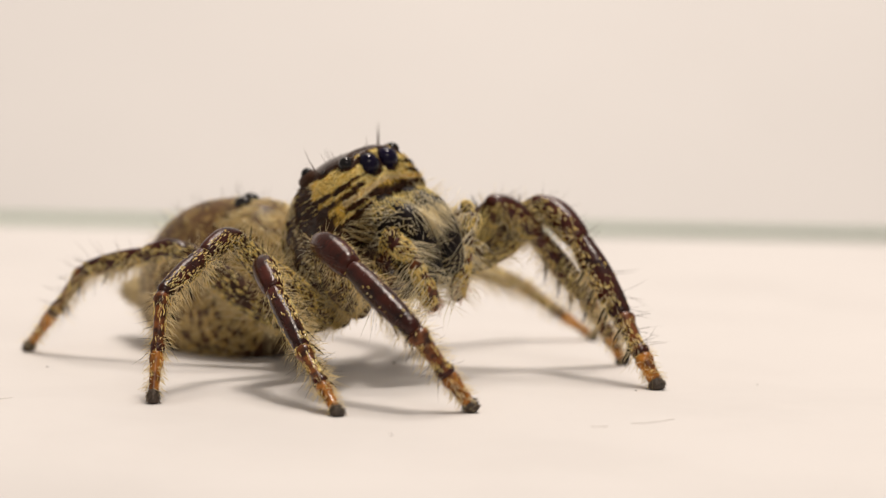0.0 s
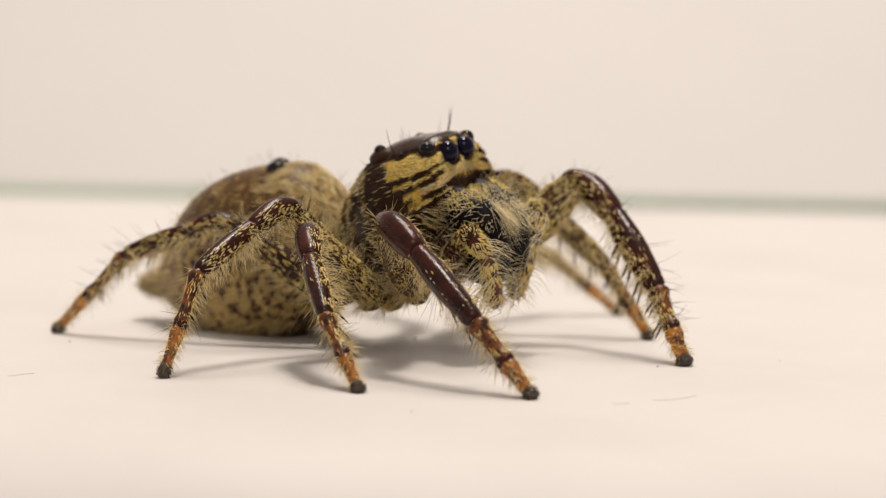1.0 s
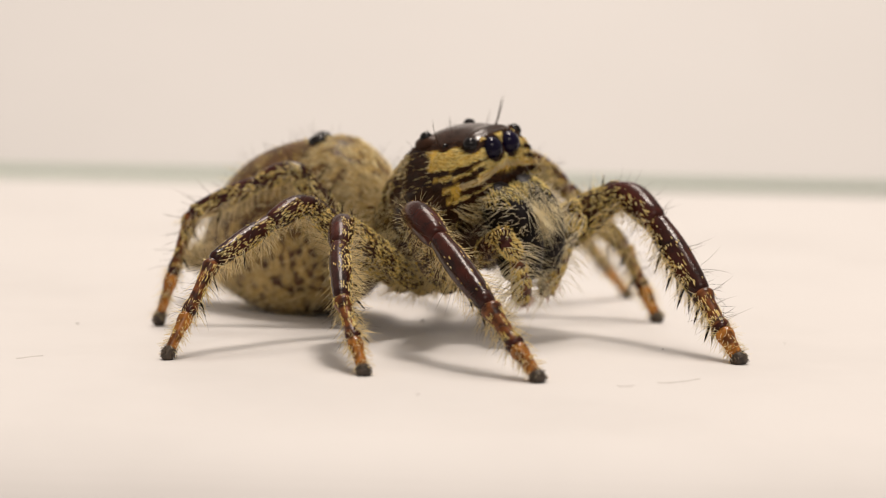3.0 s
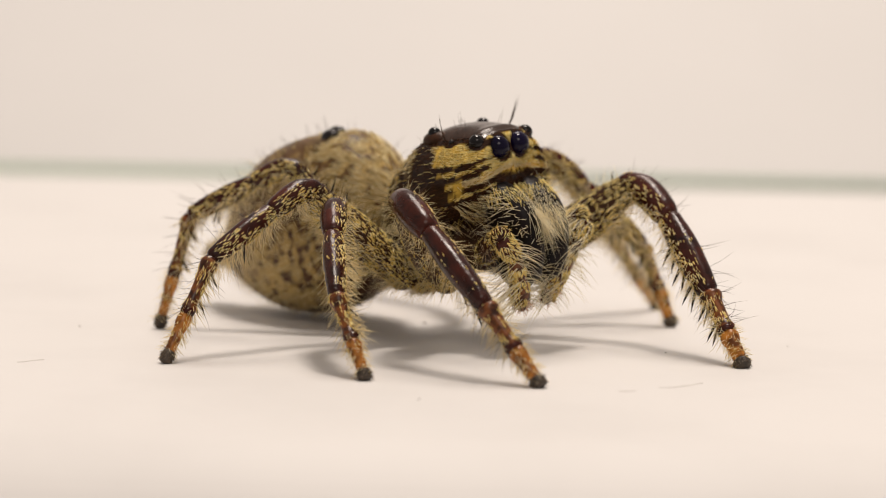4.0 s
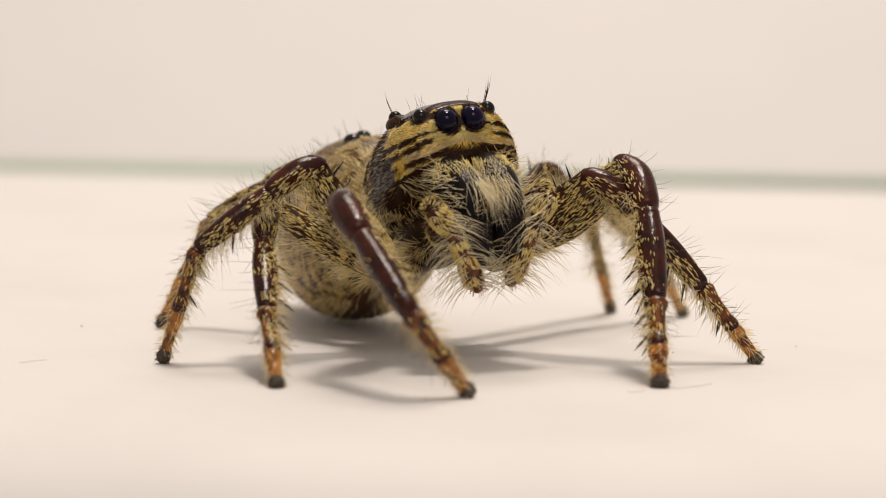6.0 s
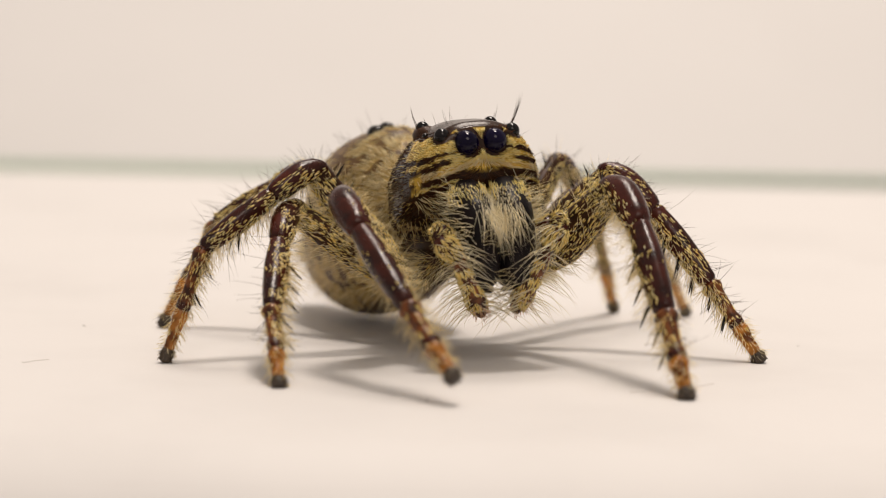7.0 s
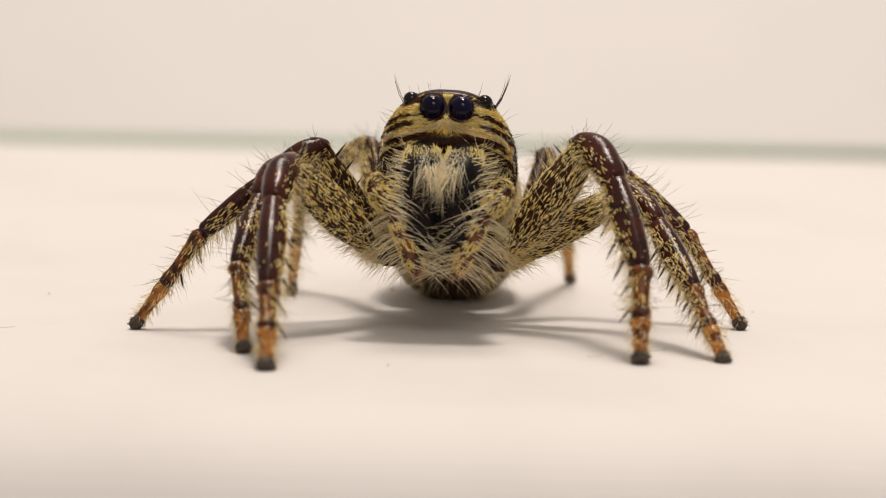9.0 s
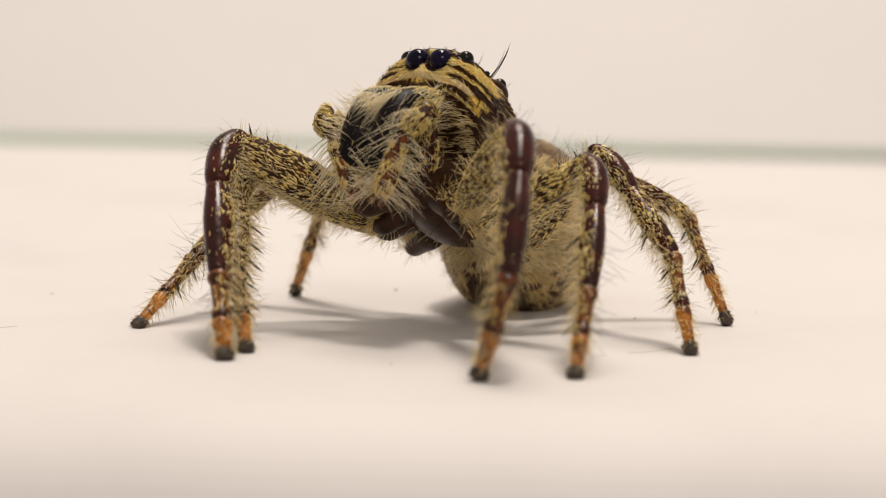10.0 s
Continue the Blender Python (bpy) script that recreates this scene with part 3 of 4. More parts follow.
def build_abdomen():
    w, l, h = ABD_SIZE
    loft = Loft([(a * l, x * w, t * h, m * h, d * h) for a, x, t, m, d in ABD_ROWS], ALONG_Y, 0.95)
    v, f = loft.mesh(120, 120)
    ab = mesh_ob("abdomen", v, f, M_ABD, spider, "tan abdomen spotted with dark brown")

    def light(p):
        """0 dark blotch, 0.12 and 0.6 brown back, 1 tan side, 2 cream shoulder."""
        c = 0.5 * clumps(p, 2.0, 3.0) + 0.9 * clumps(p * np.array([1, 1, 0.6]), 5.2, 8.0)
        low = np.clip((0.4 - p[:, 2]) * 0.25, 0, 0.35)
        side = c > 0.05 - 0.6 * low
        back = (p[:, 2] > 0.65 + 0.35 * clumps(p, 0.8, 6.0)) & (p[:, 1] < -1.5 + 0.4 * clumps(p, 2.0))
        side &= ~((p[:, 2] < -1.75 + 0.3 * clumps(p, 1.5, 2.0)) & (np.abs(p[:, 0]) < 0.8 + 0.3 * clumps(p, 1.2, 9.0)))
        side &= ~((p[:, 1] > -3.0 + 0.4 * clumps(p, 1.5, 3.0)) & (p[:, 2] < -1.1 + 0.3 * clumps(p, 2.0, 7.0)) & (np.abs(p[:, 0]) < 0.9))
        zone = (p[:, 1] > -2.5 + 0.5 * clumps(p, 1.2, 5.0) + 0.25 * np.abs(p[:, 2] - 0.8)) & (p[:, 2] > -0.9)
        streak = clumps(p * np.array([1, 0.5, 0.8]), 4.0, 4.0) > np.where(p[:, 2] > 1.1, 0.0, -0.30)
        rest = np.where(back, np.where(c > 0.2, 0.40, 0.08), np.where(side, 1.0, 0.0))
        return np.where(zone, np.where(streak, 2.0, np.where(p[:, 2] > 1.1, 0.12, rest)), rest)

    set_marks(ab, np.minimum(light(np.array(v)), 1.0))
    coat("scale_coat", loft, 22000, lambda s, th, p, r: (light(p) == 1.0) & (r < 0.8), M_TAN, ab, 0.17, 0.034, 0.08, back=True, flat=0.35, label="tan scales")
    coat("scale_coat", loft, 24000, lambda s, th, p, r: (light(p) > 1.5) & (r < 0.9), M_CREAM, ab, 0.28, 0.026, 0.12, back=True, flat=0.4, reach=(0.55, 1.0), label="cream-golden shoulder scales")
    coat("scale_coat", loft, 5000, lambda s, th, p, r: (light(p) > 0.06) & (light(p) < 0.9) & (r < 0.2 + 0.5 * (clumps(p * np.array([1, 0.4, 1]), 3.0, 12.0) > 0.15)), M_GOLD, ab, 0.24, 0.024, 0.08, back=True, flat=0.35, label="sparse golden scales on the brown back")
    coat("scale_coat", loft, 6000, lambda s, th, p, r: (light(p) < 0.05) & (r < 0.8), M_BROWN, ab, 0.17, 0.03, 0.10, back=True, flat=0.4, label="dark brown blotch scales")
    coat("hair_coat", loft, 1300, lambda s, th, p, r: (p[:, 2] < 1.0), M_PALE, ab, 0.5, 0.013, 0.4, back=True, label="pale hair")
    coat("hair_coat", loft, 900, lambda s, th, p, r: (p[:, 1] < -5.2), M_PALE, ab, 0.6, 0.015, 0.5, back=True, label="pale hair")
    coat("bristle_coat", loft, 200, lambda s, th, p, r: (p[:, 2] > 0.8), M_DARK, ab, 0.65, 0.012, 0.9, back=True, wild=0.25)
    ball("dorsal_spot", (0.60, -2.10, 2.60), (0.27, 0.34, 0.24), M_BLACK, ab, "glossy black bump", 20)
    ball("dorsal_spot", (0.18, -2.20, 2.72), (0.26, 0.33, 0.24), M_BLACK, ab, "glossy black bump", 20)
    for sx in (1, -1):
        sp, lo = bone("spinneret", (0.2 * sx, -6.2 * l, -0.15), (0.26 * sx, -6.2 * l - 0.95, -0.05), (0.26, 0.28, 0.24, 0.1), M_AMBER, ab, "", 10, 10)
        coat("hair_coat", lo, 900, lambda s, th, p, r: r < 1, M_TAN, sp, 0.4, 0.018, 0.45)
    return ab


LENGTHS = {1: (4.27, 4.96, 2.77), 2: (4.27, 4.48, 2.77), 3: (4.33, 4.14, 3.34), 4: (4, 3.63, 3.61)}
HIPS = {1: (1.89, 1.02, -1.93), 2: (1.81, -0, -1.96), 3: (2.16, -0.64, -1.74), 4: (2.21, -2.03, -1.32)}
THICK = {1: 1.0, 2: 0.84, 3: 0.76, 4: 0.74}


def leg_rows(ln, prof, side=1.0, drop=(0.0, 0.0)):
    """Rows of a leg piece; drop: how far its middle line lies under the axis at its start and end."""
    out = []
    for u, r, d in prof:
        c = -(drop[0] + (drop[1] - drop[0]) * min(max(u, 0), 1) ** 1.5)
        out.append((ln * u, r * side, c + r, c, c - r * d))
    return out


def build_leg(k, sx):
    """The three moving pieces of a leg of pair k, each drawn along its own x axis; sx 1 right, -1 left. The leg's front face is at +y on the right."""
    l1, l2, l3 = LENGTHS[k]
    q = THICK[k]
    sag = 1.35 if k == 1 else 1.1
    rich = {1: 1.0, 2: 0.95, 3: 0.8, 4: 0.7}[k]
    # upper leg
    lo = Loft(leg_rows(l1, [(-0.04, 0.10 * q, 1), (0.0, 0.20 * q, 1), (0.10, 0.38 * q, 1.1), (0.3, 0.58 * q, sag), (0.6, 0.63 * q, sag), (0.85, 0.50 * q, 1.1), (1.0, 0.36 * q, 1), (1.04, 0.12 * q, 1)], 0.68, (-0.25, 0.22 * q)), ALONG_X)
    v, f = lo.mesh(30, 26)
    femur = mesh_ob("femur", v, f, M_SHELL, spider, "thick upper leg with golden scales")

    def mott(s, th, p, r):
        c = clumps(p, 4.5, k * 7.0) + 0.6 * clumps(p, 9.0, k)
        front = np.cos(th) * sx
        return (c > -0.20 + 0.4 * (front < -0.1) - 0.25 * (np.sin(th) < -0.3) + 0.3 * (np.sin(th) > 0.6)) & (np.sin(th) < 0.93) & (s < 0.95) & (r < 0.95 - 0.4 * (front < 0))

    coat("scale_coat", lo, int(2500 * rich), mott, M_GOLD, femur, 0.155, 0.048, 0.06, flat=0.4, wild=0.07, label="golden scales")
    coat("hair_coat", lo, 1000 if k == 1 else 550, lambda s, th, p, r: (np.sin(th) < -0.5) & (s < 0.95) & (s > 0.05), M_PALE, femur, 0.55, 0.014, 0.45, lean=(0, 0, -0.1), wild=0.2, label="pale fringe")
    coat("bristle_coat", lo, 40, lambda s, th, p, r: np.sin(th) > 0.0, M_DARK, femur, 0.5, 0.011, 0.8)
    coat("hair_coat", lo, 170, lambda s, th, p, r: (np.sin(th) > -0.4) & (s < 0.95), M_PALE, femur, 0.5, 0.012, 0.7)
    for u in (0.55, 0.7, 0.84):
        bone("spine", (l1 * u, 0.05, 0.4 * q), (l1 * (u + 0.05), 0.1, 0.4 * q + 0.4), (0.035, 0.03, 0.02, 0.004), M_BLACK, femur, "", 6, 6)
    # knee piece and shin
    a = l2 * 0.40
    tilt = radians({1: 6.0, 2: 3.0, 3: 0.5, 4: 0.5}[k])
    joint = np.array([a * math.cos(tilt), 0, a * math.sin(tilt)])
    b2 = math.hypot(l2 - joint[0], joint[2])
    down = math.atan2(joint[2], l2 - joint[0])
    turn_of = lambda g: np.array([[math.cos(g), 0, math.sin(g)], [0, 1, 0], [-math.sin(g), 0, math.cos(g)]])
    lo2 = Loft(leg_rows(b2, [(-0.03, 0.16 * q, 1), (0.01, 0.31 * q, 1), (0.10, 0.36 * q, 1), (0.35, 0.43 * q, 1), (0.65, 0.41 * q, 1), (0.9, 0.34 * q, 1), (0.99, 0.28 * q, 1), (1.03, 0.13 * q, 1)], 0.85), ALONG_X)
    base2 = lo2.at
    lo2.at = lambda s, th: base2(s, th) @ turn_of(-down) + joint
    v, f = lo2.mesh(26, 22)
    tibia = mesh_ob("tibia", v, f, M_MAROON, spider, "glossy maroon shin with golden scales")
    lop = Loft([(a * u, w * q, t * q, c * q, d * q) for u, w, t, c, d in (
        (-0.14, 0.10, -0.22, -0.32, -0.42), (-0.09, 0.27, -0.05, -0.30, -0.54), (0.05, 0.37, 0.20, -0.20, -0.56), (0.25, 0.42, 0.40, -0.06, -0.53),
        (0.5, 0.44, 0.47, 0.0, -0.47), (0.75, 0.42, 0.44, 0.0, -0.43), (0.93, 0.35, 0.38, 0.0, -0.36), (1.0, 0.28, 0.29, 0.0, -0.28), (1.03, 0.14, 0.14, 0.0, -0.14))], ALONG_X)
    basep = lop.at
    lop.at = lambda s, th: basep(s, th) @ turn_of(tilt)
    v, f = lop.mesh(22, 22)
    knee = mesh_ob("patella", v, f, M_MAROON, tibia, "bare glossy maroon knee")

    def belt(s, th, p, r):
        """Scales on the front and under faces; the top and, on the first pair, the rear face stay bare."""
        c = clumps(p, 3.0, k * 3.0) + 0.4 * clumps(p, 7.0, k)
        front = np.cos(th) * sx
        bare = (np.sin(th) > (0.40 if k == 1 else 0.75) + 0.3 * c) | ((front < -0.10 + 0.35 * c) & (np.sin(th) > -0.35) if k == 1 else (np.sin(th) > 0.62 + 0.5 * c) & (front < 0.3))
        return (~bare | (r < 0.05)) & (c > -0.18) & (s < 0.9)

    coat("scale_coat", lop, int(950 * rich), lambda s, th, p, r: belt(s, th, p, r) & (s > 0.10) & ((np.cos(th) * sx > 0.35) | (np.sin(th) < -0.5)) & (r < (0.75 if k == 1 else 1.0)), M_GOLD, tibia, 0.14, 0.042, 0.06, flat=0.4, wild=0.07)
    coat("scale_coat", lo2, int(1150 * rich), belt, M_GOLD, tibia, 0.14, 0.042, 0.06, flat=0.4, wild=0.07, label="golden scales")
    coat("hair_coat", lo2, 620, lambda s, th, p, r: np.sin(th) < -0.2, M_PALE, tibia, 0.6, 0.013, 0.6, label="pale fringe")
    coat("hair_coat", lop, 300, lambda s, th, p, r: (np.sin(th) < -0.2) & (s > 0.25), M_PALE, tibia, 0.5, 0.013, 0.6)
    coat("bristle_coat", lo2, 42, lambda s, th, p, r: r < 2, M_DARK, tibia, 0.8, 0.011, 0.75)
    coat("bristle_coat", lop, 34, lambda s, th, p, r: r < 2, M_DARK, tibia, 0.5, 0.011, 0.8)
    for u in ((0.35, 0.6, 0.85) if k < 3 else (0.6,)):
        for sy in (-0.16, 0.16):
            x = a + (l2 - a) * u
            zz = joint[2] * (1 - u) - 0.36 * q
            bone("spine", (x, sy, zz), (x + 0.42 * q, sy * 1.8, zz - 0.48 * q), (0.05 * q, 0.045 * q, 0.03 * q, 0.004), M_BLACK, tibia, "", 6, 6)
    # foot
    b = l3 * 0.52
    lo3 = Loft(leg_rows(b, [(-0.04, 0.12 * q, 1), (0.02, 0.27 * q, 1), (0.3, 0.26 * q, 1), (0.8, 0.23 * q, 1), (0.97, 0.25 * q, 1), (1.03, 0.1 * q, 1)], 0.9), ALONG_X)
    v, f = lo3.mesh(20, 18)
    meta = mesh_ob("metatarsus", v, f, M_RUST, spider, "amber lower leg with dark rings")
    lo4 = Loft(leg_rows(l3 - b, [(-0.04, 0.1 * q, 1), (0.02, 0.20 * q, 1), (0.4, 0.215 * q, 1), (0.75, 0.185 * q, 1), (0.84, 0.16 * q, 1)], 0.9), ALONG_X)
    base4 = lo4.at
    lo4.at = lambda s, th: base4(s, th) + np.array([b, 0, 0])
    v, f = lo4.mesh(18, 18)
    mesh_ob("tarsus", v, f, M_TARSUS, meta, "orange foot")
    lo5 = Loft(leg_rows(l3 * 0.13, [(-0.1, 0.1 * q, 1), (0.1, 0.19 * q, 1.1), (0.6, 0.22 * q, 1.1), (0.9, 0.17 * q, 1.0), (1.0, 0.06 * q, 1)], 0.95), ALONG_X)
    base5 = lo5.at
    lo5.at = lambda s, th: base5(s, th) + np.array([l3 * 0.87, 0, 0])
    v, f = lo5.mesh(12, 16)
    pad = mesh_ob("claw_pad", v, f, M_CLAW, meta, "sooty black foot pad")
    coat("hair_coat", lo5, 160, lambda s, th, p, r: s < 0.8, M_SOOT, pad, 0.10, 0.02, 0.4, label="sooty tuft")
    for u0, u1 in ((0.0, 0.08), (0.90, 1.04)):
        bone("dark_ring", (b * u0, 0, 0), (b * u1, 0, 0), (0.24 * q, 0.272 * q, 0.272 * q, 0.24 * q), M_MAROON, meta, "dark maroon ring", 8, 16)
    coat("scale_coat", lo3, 420, lambda s, th, p, r: (np.sin(th) < 0.95) & (clumps(p, 4.0, k) > -0.12) & (s < 0.85), M_GOLD, meta, 0.14, 0.042, 0.06, flat=0.4, wild=0.07, label="golden scales")
    coat("scale_coat", lo4, 90, lambda s, th, p, r: (s < 0.7) & (clumps(p, 4.0, k) > 0.0), M_GOLD, meta, 0.15, 0.03, 0.18, flat=0.4)
    coat("hair_coat", lo3, 260, lambda s, th, p, r: np.sin(th) < 0.1, M_PALE, meta, 0.5, 0.016, 0.6)
    coat("hair_coat", lo4, 160, lambda s, th, p, r: r < 2, M_PALE, meta, 0.28, 0.015, 0.6)
    coat("bristle_coat", lo3, 45, lambda s, th, p, r: r < 2, M_DARK, meta, 0.6, 0.012, 0.75)
    for u in (0.25, 0.75):
        for sy in (-0.1, 0.1):
            bone("spine", (b * u, sy, -0.2 * q), (b * u + 0.4 * q, sy * 1.8, -0.2 * q - 0.42 * q), (0.045 * q, 0.04 * q, 0.028 * q, 0.004), M_BLACK, meta, "", 6, 6)
    return femur, tibia, meta


def build_hips():
    """Short dark hip joints from the breastplate's edge to the root of each upper leg."""
    for k, (x, y, z) in HIPS.items():
        for sx in (1, -1):
            q = THICK[k]
            root = (0.7 * sx, y * 0.7 + 0.15, -1.05)
            c, lo = bone("coxa", root, (x * sx, y, z), (0.40 * q, 0.50 * q, 0.50 * q, 0.44 * q, 0.40 * q, 0.36 * q, 0.12 * q), M_SHELL, spider, "dark brown hip joint", 20, 18)
            coat("hair_coat", lo, 800, lambda s, th, p, r: (s > 0.3) & (np.sin(th) > -0.2), M_PALE, c, 0.55, 0.013, 0.6, label="pale hair")
            coat("scale_coat", lo, 420, lambda s, th, p, r: (s > 0.35) & (np.sin(th) > -0.2), M_GOLD, c, 0.2, 0.034, 0.2, flat=0.4)


build_head()
build_jaws()
build_palps()
abdomen = build_abdomen()
build_hips()
LEG = {}
for pair in (1, 2, 3, 4):
    LEG["R%d" % pair] = build_leg(pair, 1)
    LEG["L%d" % pair] = build_leg(pair, -1)

# ---------------------------------------------------------------- how it moves
BODY_ROWS = [  # seconds, place, heading, pitch, lean
    (0, -2.91, -13.94, 3.53, -136.8, 24.4, 13.0),
    (0.2, -2.99, -14.52, 3.81, -131.8, 31.0, 14.1),
    (0.4, -2.87, -14.94, 3.87, -134.2, 31.9, 14.0),
    (0.6, -2.77, -14.82, 3.84, -132.9, 29.6, 14.0),
    (1, -1.83, -14.63, 3.46, -127.8, 16.3, 9.5),
    (1.5, -1.86, -15.02, 3.55, -128.0, 16.8, 9.1),
    (2.2, -1.83, -15.28, 3.57, -127.0, 15.9, 8.5),
    (2.5, -1.45, -14.41, 3.39, -125.5, 12.8, 8.5),
    (2.7, -0.95, -14.09, 3.40, -128.7, 9.1, 11.3),
    (3.8, -0.66, -15.47, 3.61, -135.4, 7.1, 6.9),
    (4.5, -0.69, -15.59, 3.71, -134.4, 6.7, 7.8),
    (4.8, -0.79, -16.26, 3.47, -143.5, 10.1, 6.4),
    (5, -0.75, -16.67, 3.55, -152.4, 10.9, 6.8),
    (5.2, -1.16, -17.70, 3.72, -153.9, 13.5, 5.3),
    (5.5, -1.35, -18.42, 4.13, -155.4, 15.1, 6.2),
    (5.7, -1.34, -18.28, 4.08, -155.5, 16.3, 6.7),
    (6.8, -1.29, -18.13, 3.98, -153.9, 14.7, 5.6),
    (7, -0.75, -17.99, 3.76, -161.0, 8.3, 4.6),
    (7.3, -0.33, -17.83, 3.74, -171.3, 6.4, 1.9),
    (7.5, 0.04, -18.76, 3.62, -177.9, 13.3, -0.7),
    (7.7, 0.20, -18.78, 3.64, -177.0, 16.1, -1.5),
    (8, 0.05, -19.04, 3.64, -175.2, 13.5, -2.4),
    (8.5, 0.26, -18.52, 3.55, -179.8, 14.9, -0.8),
    (9, 0.16, -18.92, 3.52, -183.3, 17.6, -1.3),
    (9.2, 0.46, -18.54, 3.78, -208.3, 21.6, -0.8),
    (9.4, 0.17, -19.36, 3.76, -217.2, 32.9, 0.7),
    (9.5, 0.09, -19.27, 3.81, -213.8, 38.0, 3.5),
    (9.7, 0.19, -19.84, 4.22, -221.3, 38.0, 3.2),
    (10, 0.14, -19.77, 4.24, -220.2, 38.5, 2.6),
]
ABDOMEN_ROWS = [  # seconds, pitch, swing against the heading, lift at the waist
    (0, 5.9, 4.2, -0.50),
    (0.2, 9.0, 5.2, -0.38),
    (0.5, 9.1, 7.2, -0.27),
    (1, 13.8, 5.6, 0.03),
    (1.5, 13.5, 4.0, -0.04),
    (2, 14.0, 4.1, 0.06),
    (2.5, 12.0, 4.0, 0.0),
    (2.7, 14.0, 9.0, 0.06),
    (4, 14.0, 6.1, 0.10),
    (4.5, 15.0, 6.4, 0.10),
    (4.8, 11.3, 7.7, 0.14),
    (5, 10.3, 6.6, 0.08),
    (5.5, 11.5, 4.8, -0.28),
    (5.7, 11.5, 4.0, -0.21),
    (6.8, 12.4, 2.1, -0.13),
    (7, 15.5, 10.8, 0.24),
    (7.5, 5.8, 10.0, -0.17),
    (7.7, 2.7, 4.9, -0.28),
    (8, 2.2, 0.2, -0.70),
    (8.5, 2.0, 1.7, -0.62),
    (9, 1.2, 0.8, -0.64),
    (9.2, -3.6, 22.6, -0.50),
    (9.4, 3.0, 16.0, -0.44),
    (9.5, 0.2, 14.0, -0.56),
    (9.7, 1.8, 21.1, -0.85),
    (10, 2.2, 22.8, -0.85),
]
# feet: seconds and place; bends: seconds, swing of the leg's plane, angle at the shin's end
FOOT_R1 = [(0, 0.9, -22.77, 0), (0.1, 1.23, -22.7, 0.24), (0.2, 1.56, -22.62, 0), (0.5, 1.67, -22.54, 0), (0.6, 1.67, -22.54, 0), (0.75, 1.78, -23.53, 0.7), (0.9, 1.88, -24.53, 0), (1, 1.88, -24.53, 0), (2.5, 1.92, -24.6, 0), (3.8, 1.89, -24.69, 0), (4.5, 1.85, -24.74, 0), (4.8, 0.45, -27, 0.65), (5, -0.15, -26.33, 0), (6.8, -0.16, -26.29, 0), (7, -0.59, -27.59, 0.6), (7.3, -3.34, -28.7, 0.89), (7.5, -4.32, -28.29, 0), (9.2, -4.33, -28.24, 0), (9.3, -4.78, -27.65, 0.52), (9.4, -5.24, -27.05, 0), (9.5, -5.47, -26.93, 0), (10, -5.54, -26.92, 0)]
BEND_R1 = [(0, 38, 132), (0.2, 38, 131), (0.5, 41, 129), (1, 32, 165), (1.5, 31, 162), (2, 29, 164), (2.5, 28, 162), (2.7, 29, 164), (3.8, 32, 162), (4, 32, 161), (4.5, 32, 167), (4.8, 32, 176), (5, 31, 168), (5.2, 33, 186), (5.5, 37, 125), (5.7, 38, 120), (6.8, 39, 123), (7, 36, 175), (7.3, 27, 167), (7.5, 25, 177), (7.7, 25, 172), (8, 23, 171), (8.5, 21, 174), (9, 27, 174), (9.2, 38, 176), (9.4, 37, 178), (9.5, 38, 178), (9.7, 41, 174), (10, 42, 174)]
FOOT_R2 = [(0, -2.72, -24.1, 0), (2.5, -2.76, -24.18, 0), (4.8, -2.78, -24.26, 0), (5, -3.41, -25.15, 0.46), (5.2, -5.14, -25.7, 0), (10, -5.09, -25.65, 0)]
BEND_R2 = [(0, 40, 188), (0.2, 40, 186), (0.5, 43, 168), (1, 37, 160), (1.5, 37, 159), (2, 37, 160), (2.5, 32, 157), (2.7, 33, 158), (3.8, 33, 154), (4, 33, 153), (4.5, 32, 156), (4.8, 39, 144), (5, 42, 148), (5.2, 40, 167), (5.5, 44, 174), (5.7, 47, 174), (6.8, 44, 186), (7, 40, 193), (7.3, 31, 163), (7.5, 32, 161), (7.7, 31, 161), (8, 35, 161), (8.5, 38, 161), (9, 32, 157), (9.2, 44, 156), (9.4, 46, 158), (9.5, 45, 160), (9.7, 49, 166), (10, 48, 170)]
FOOT_R3 = [(0, -7.89, -22.48, 0), (0.2, -8.05, -22.81, 0), (0.35, -8.14, -22.54, 0.2), (0.5, -8.22, -22.26, 0), (2, -8.3, -22.2, 0), (2.7, -8.37, -22.13, 0), (4, -8.46, -22.06, 0), (4.8, -8.55, -22.02, 0), (5.5, -8.64, -22, 0), (7.7, -8.62, -21.92, 0), (8.5, -8.55, -21.86, 0), (10, -8.54, -21.79, 0)]
BEND_R3 = [(0, 17, 139), (0.2, 21, 143), (0.5, 33, 158), (1, 10, 148), (1.5, 10, 147), (2, 14, 147), (2.5, 10, 149), (2.7, 11, 152), (3.8, 8, 151), (4, 8, 152), (4.5, 5, 148), (4.8, 12, 154), (5, 10, 154), (5.2, -2, 148), (5.5, -18, 134), (5.7, -13, 139), (6.8, -10, 142), (7, -1, 144), (7.3, -13, 150), (7.5, -16, 151), (7.7, -25, 151), (8, -25, 154), (8.5, 41, 174), (9, -16, 162), (9.2, 13, 171), (9.4, 56, 178), (9.5, 59, 178), (9.7, 61, 178), (10, 62, 178)]
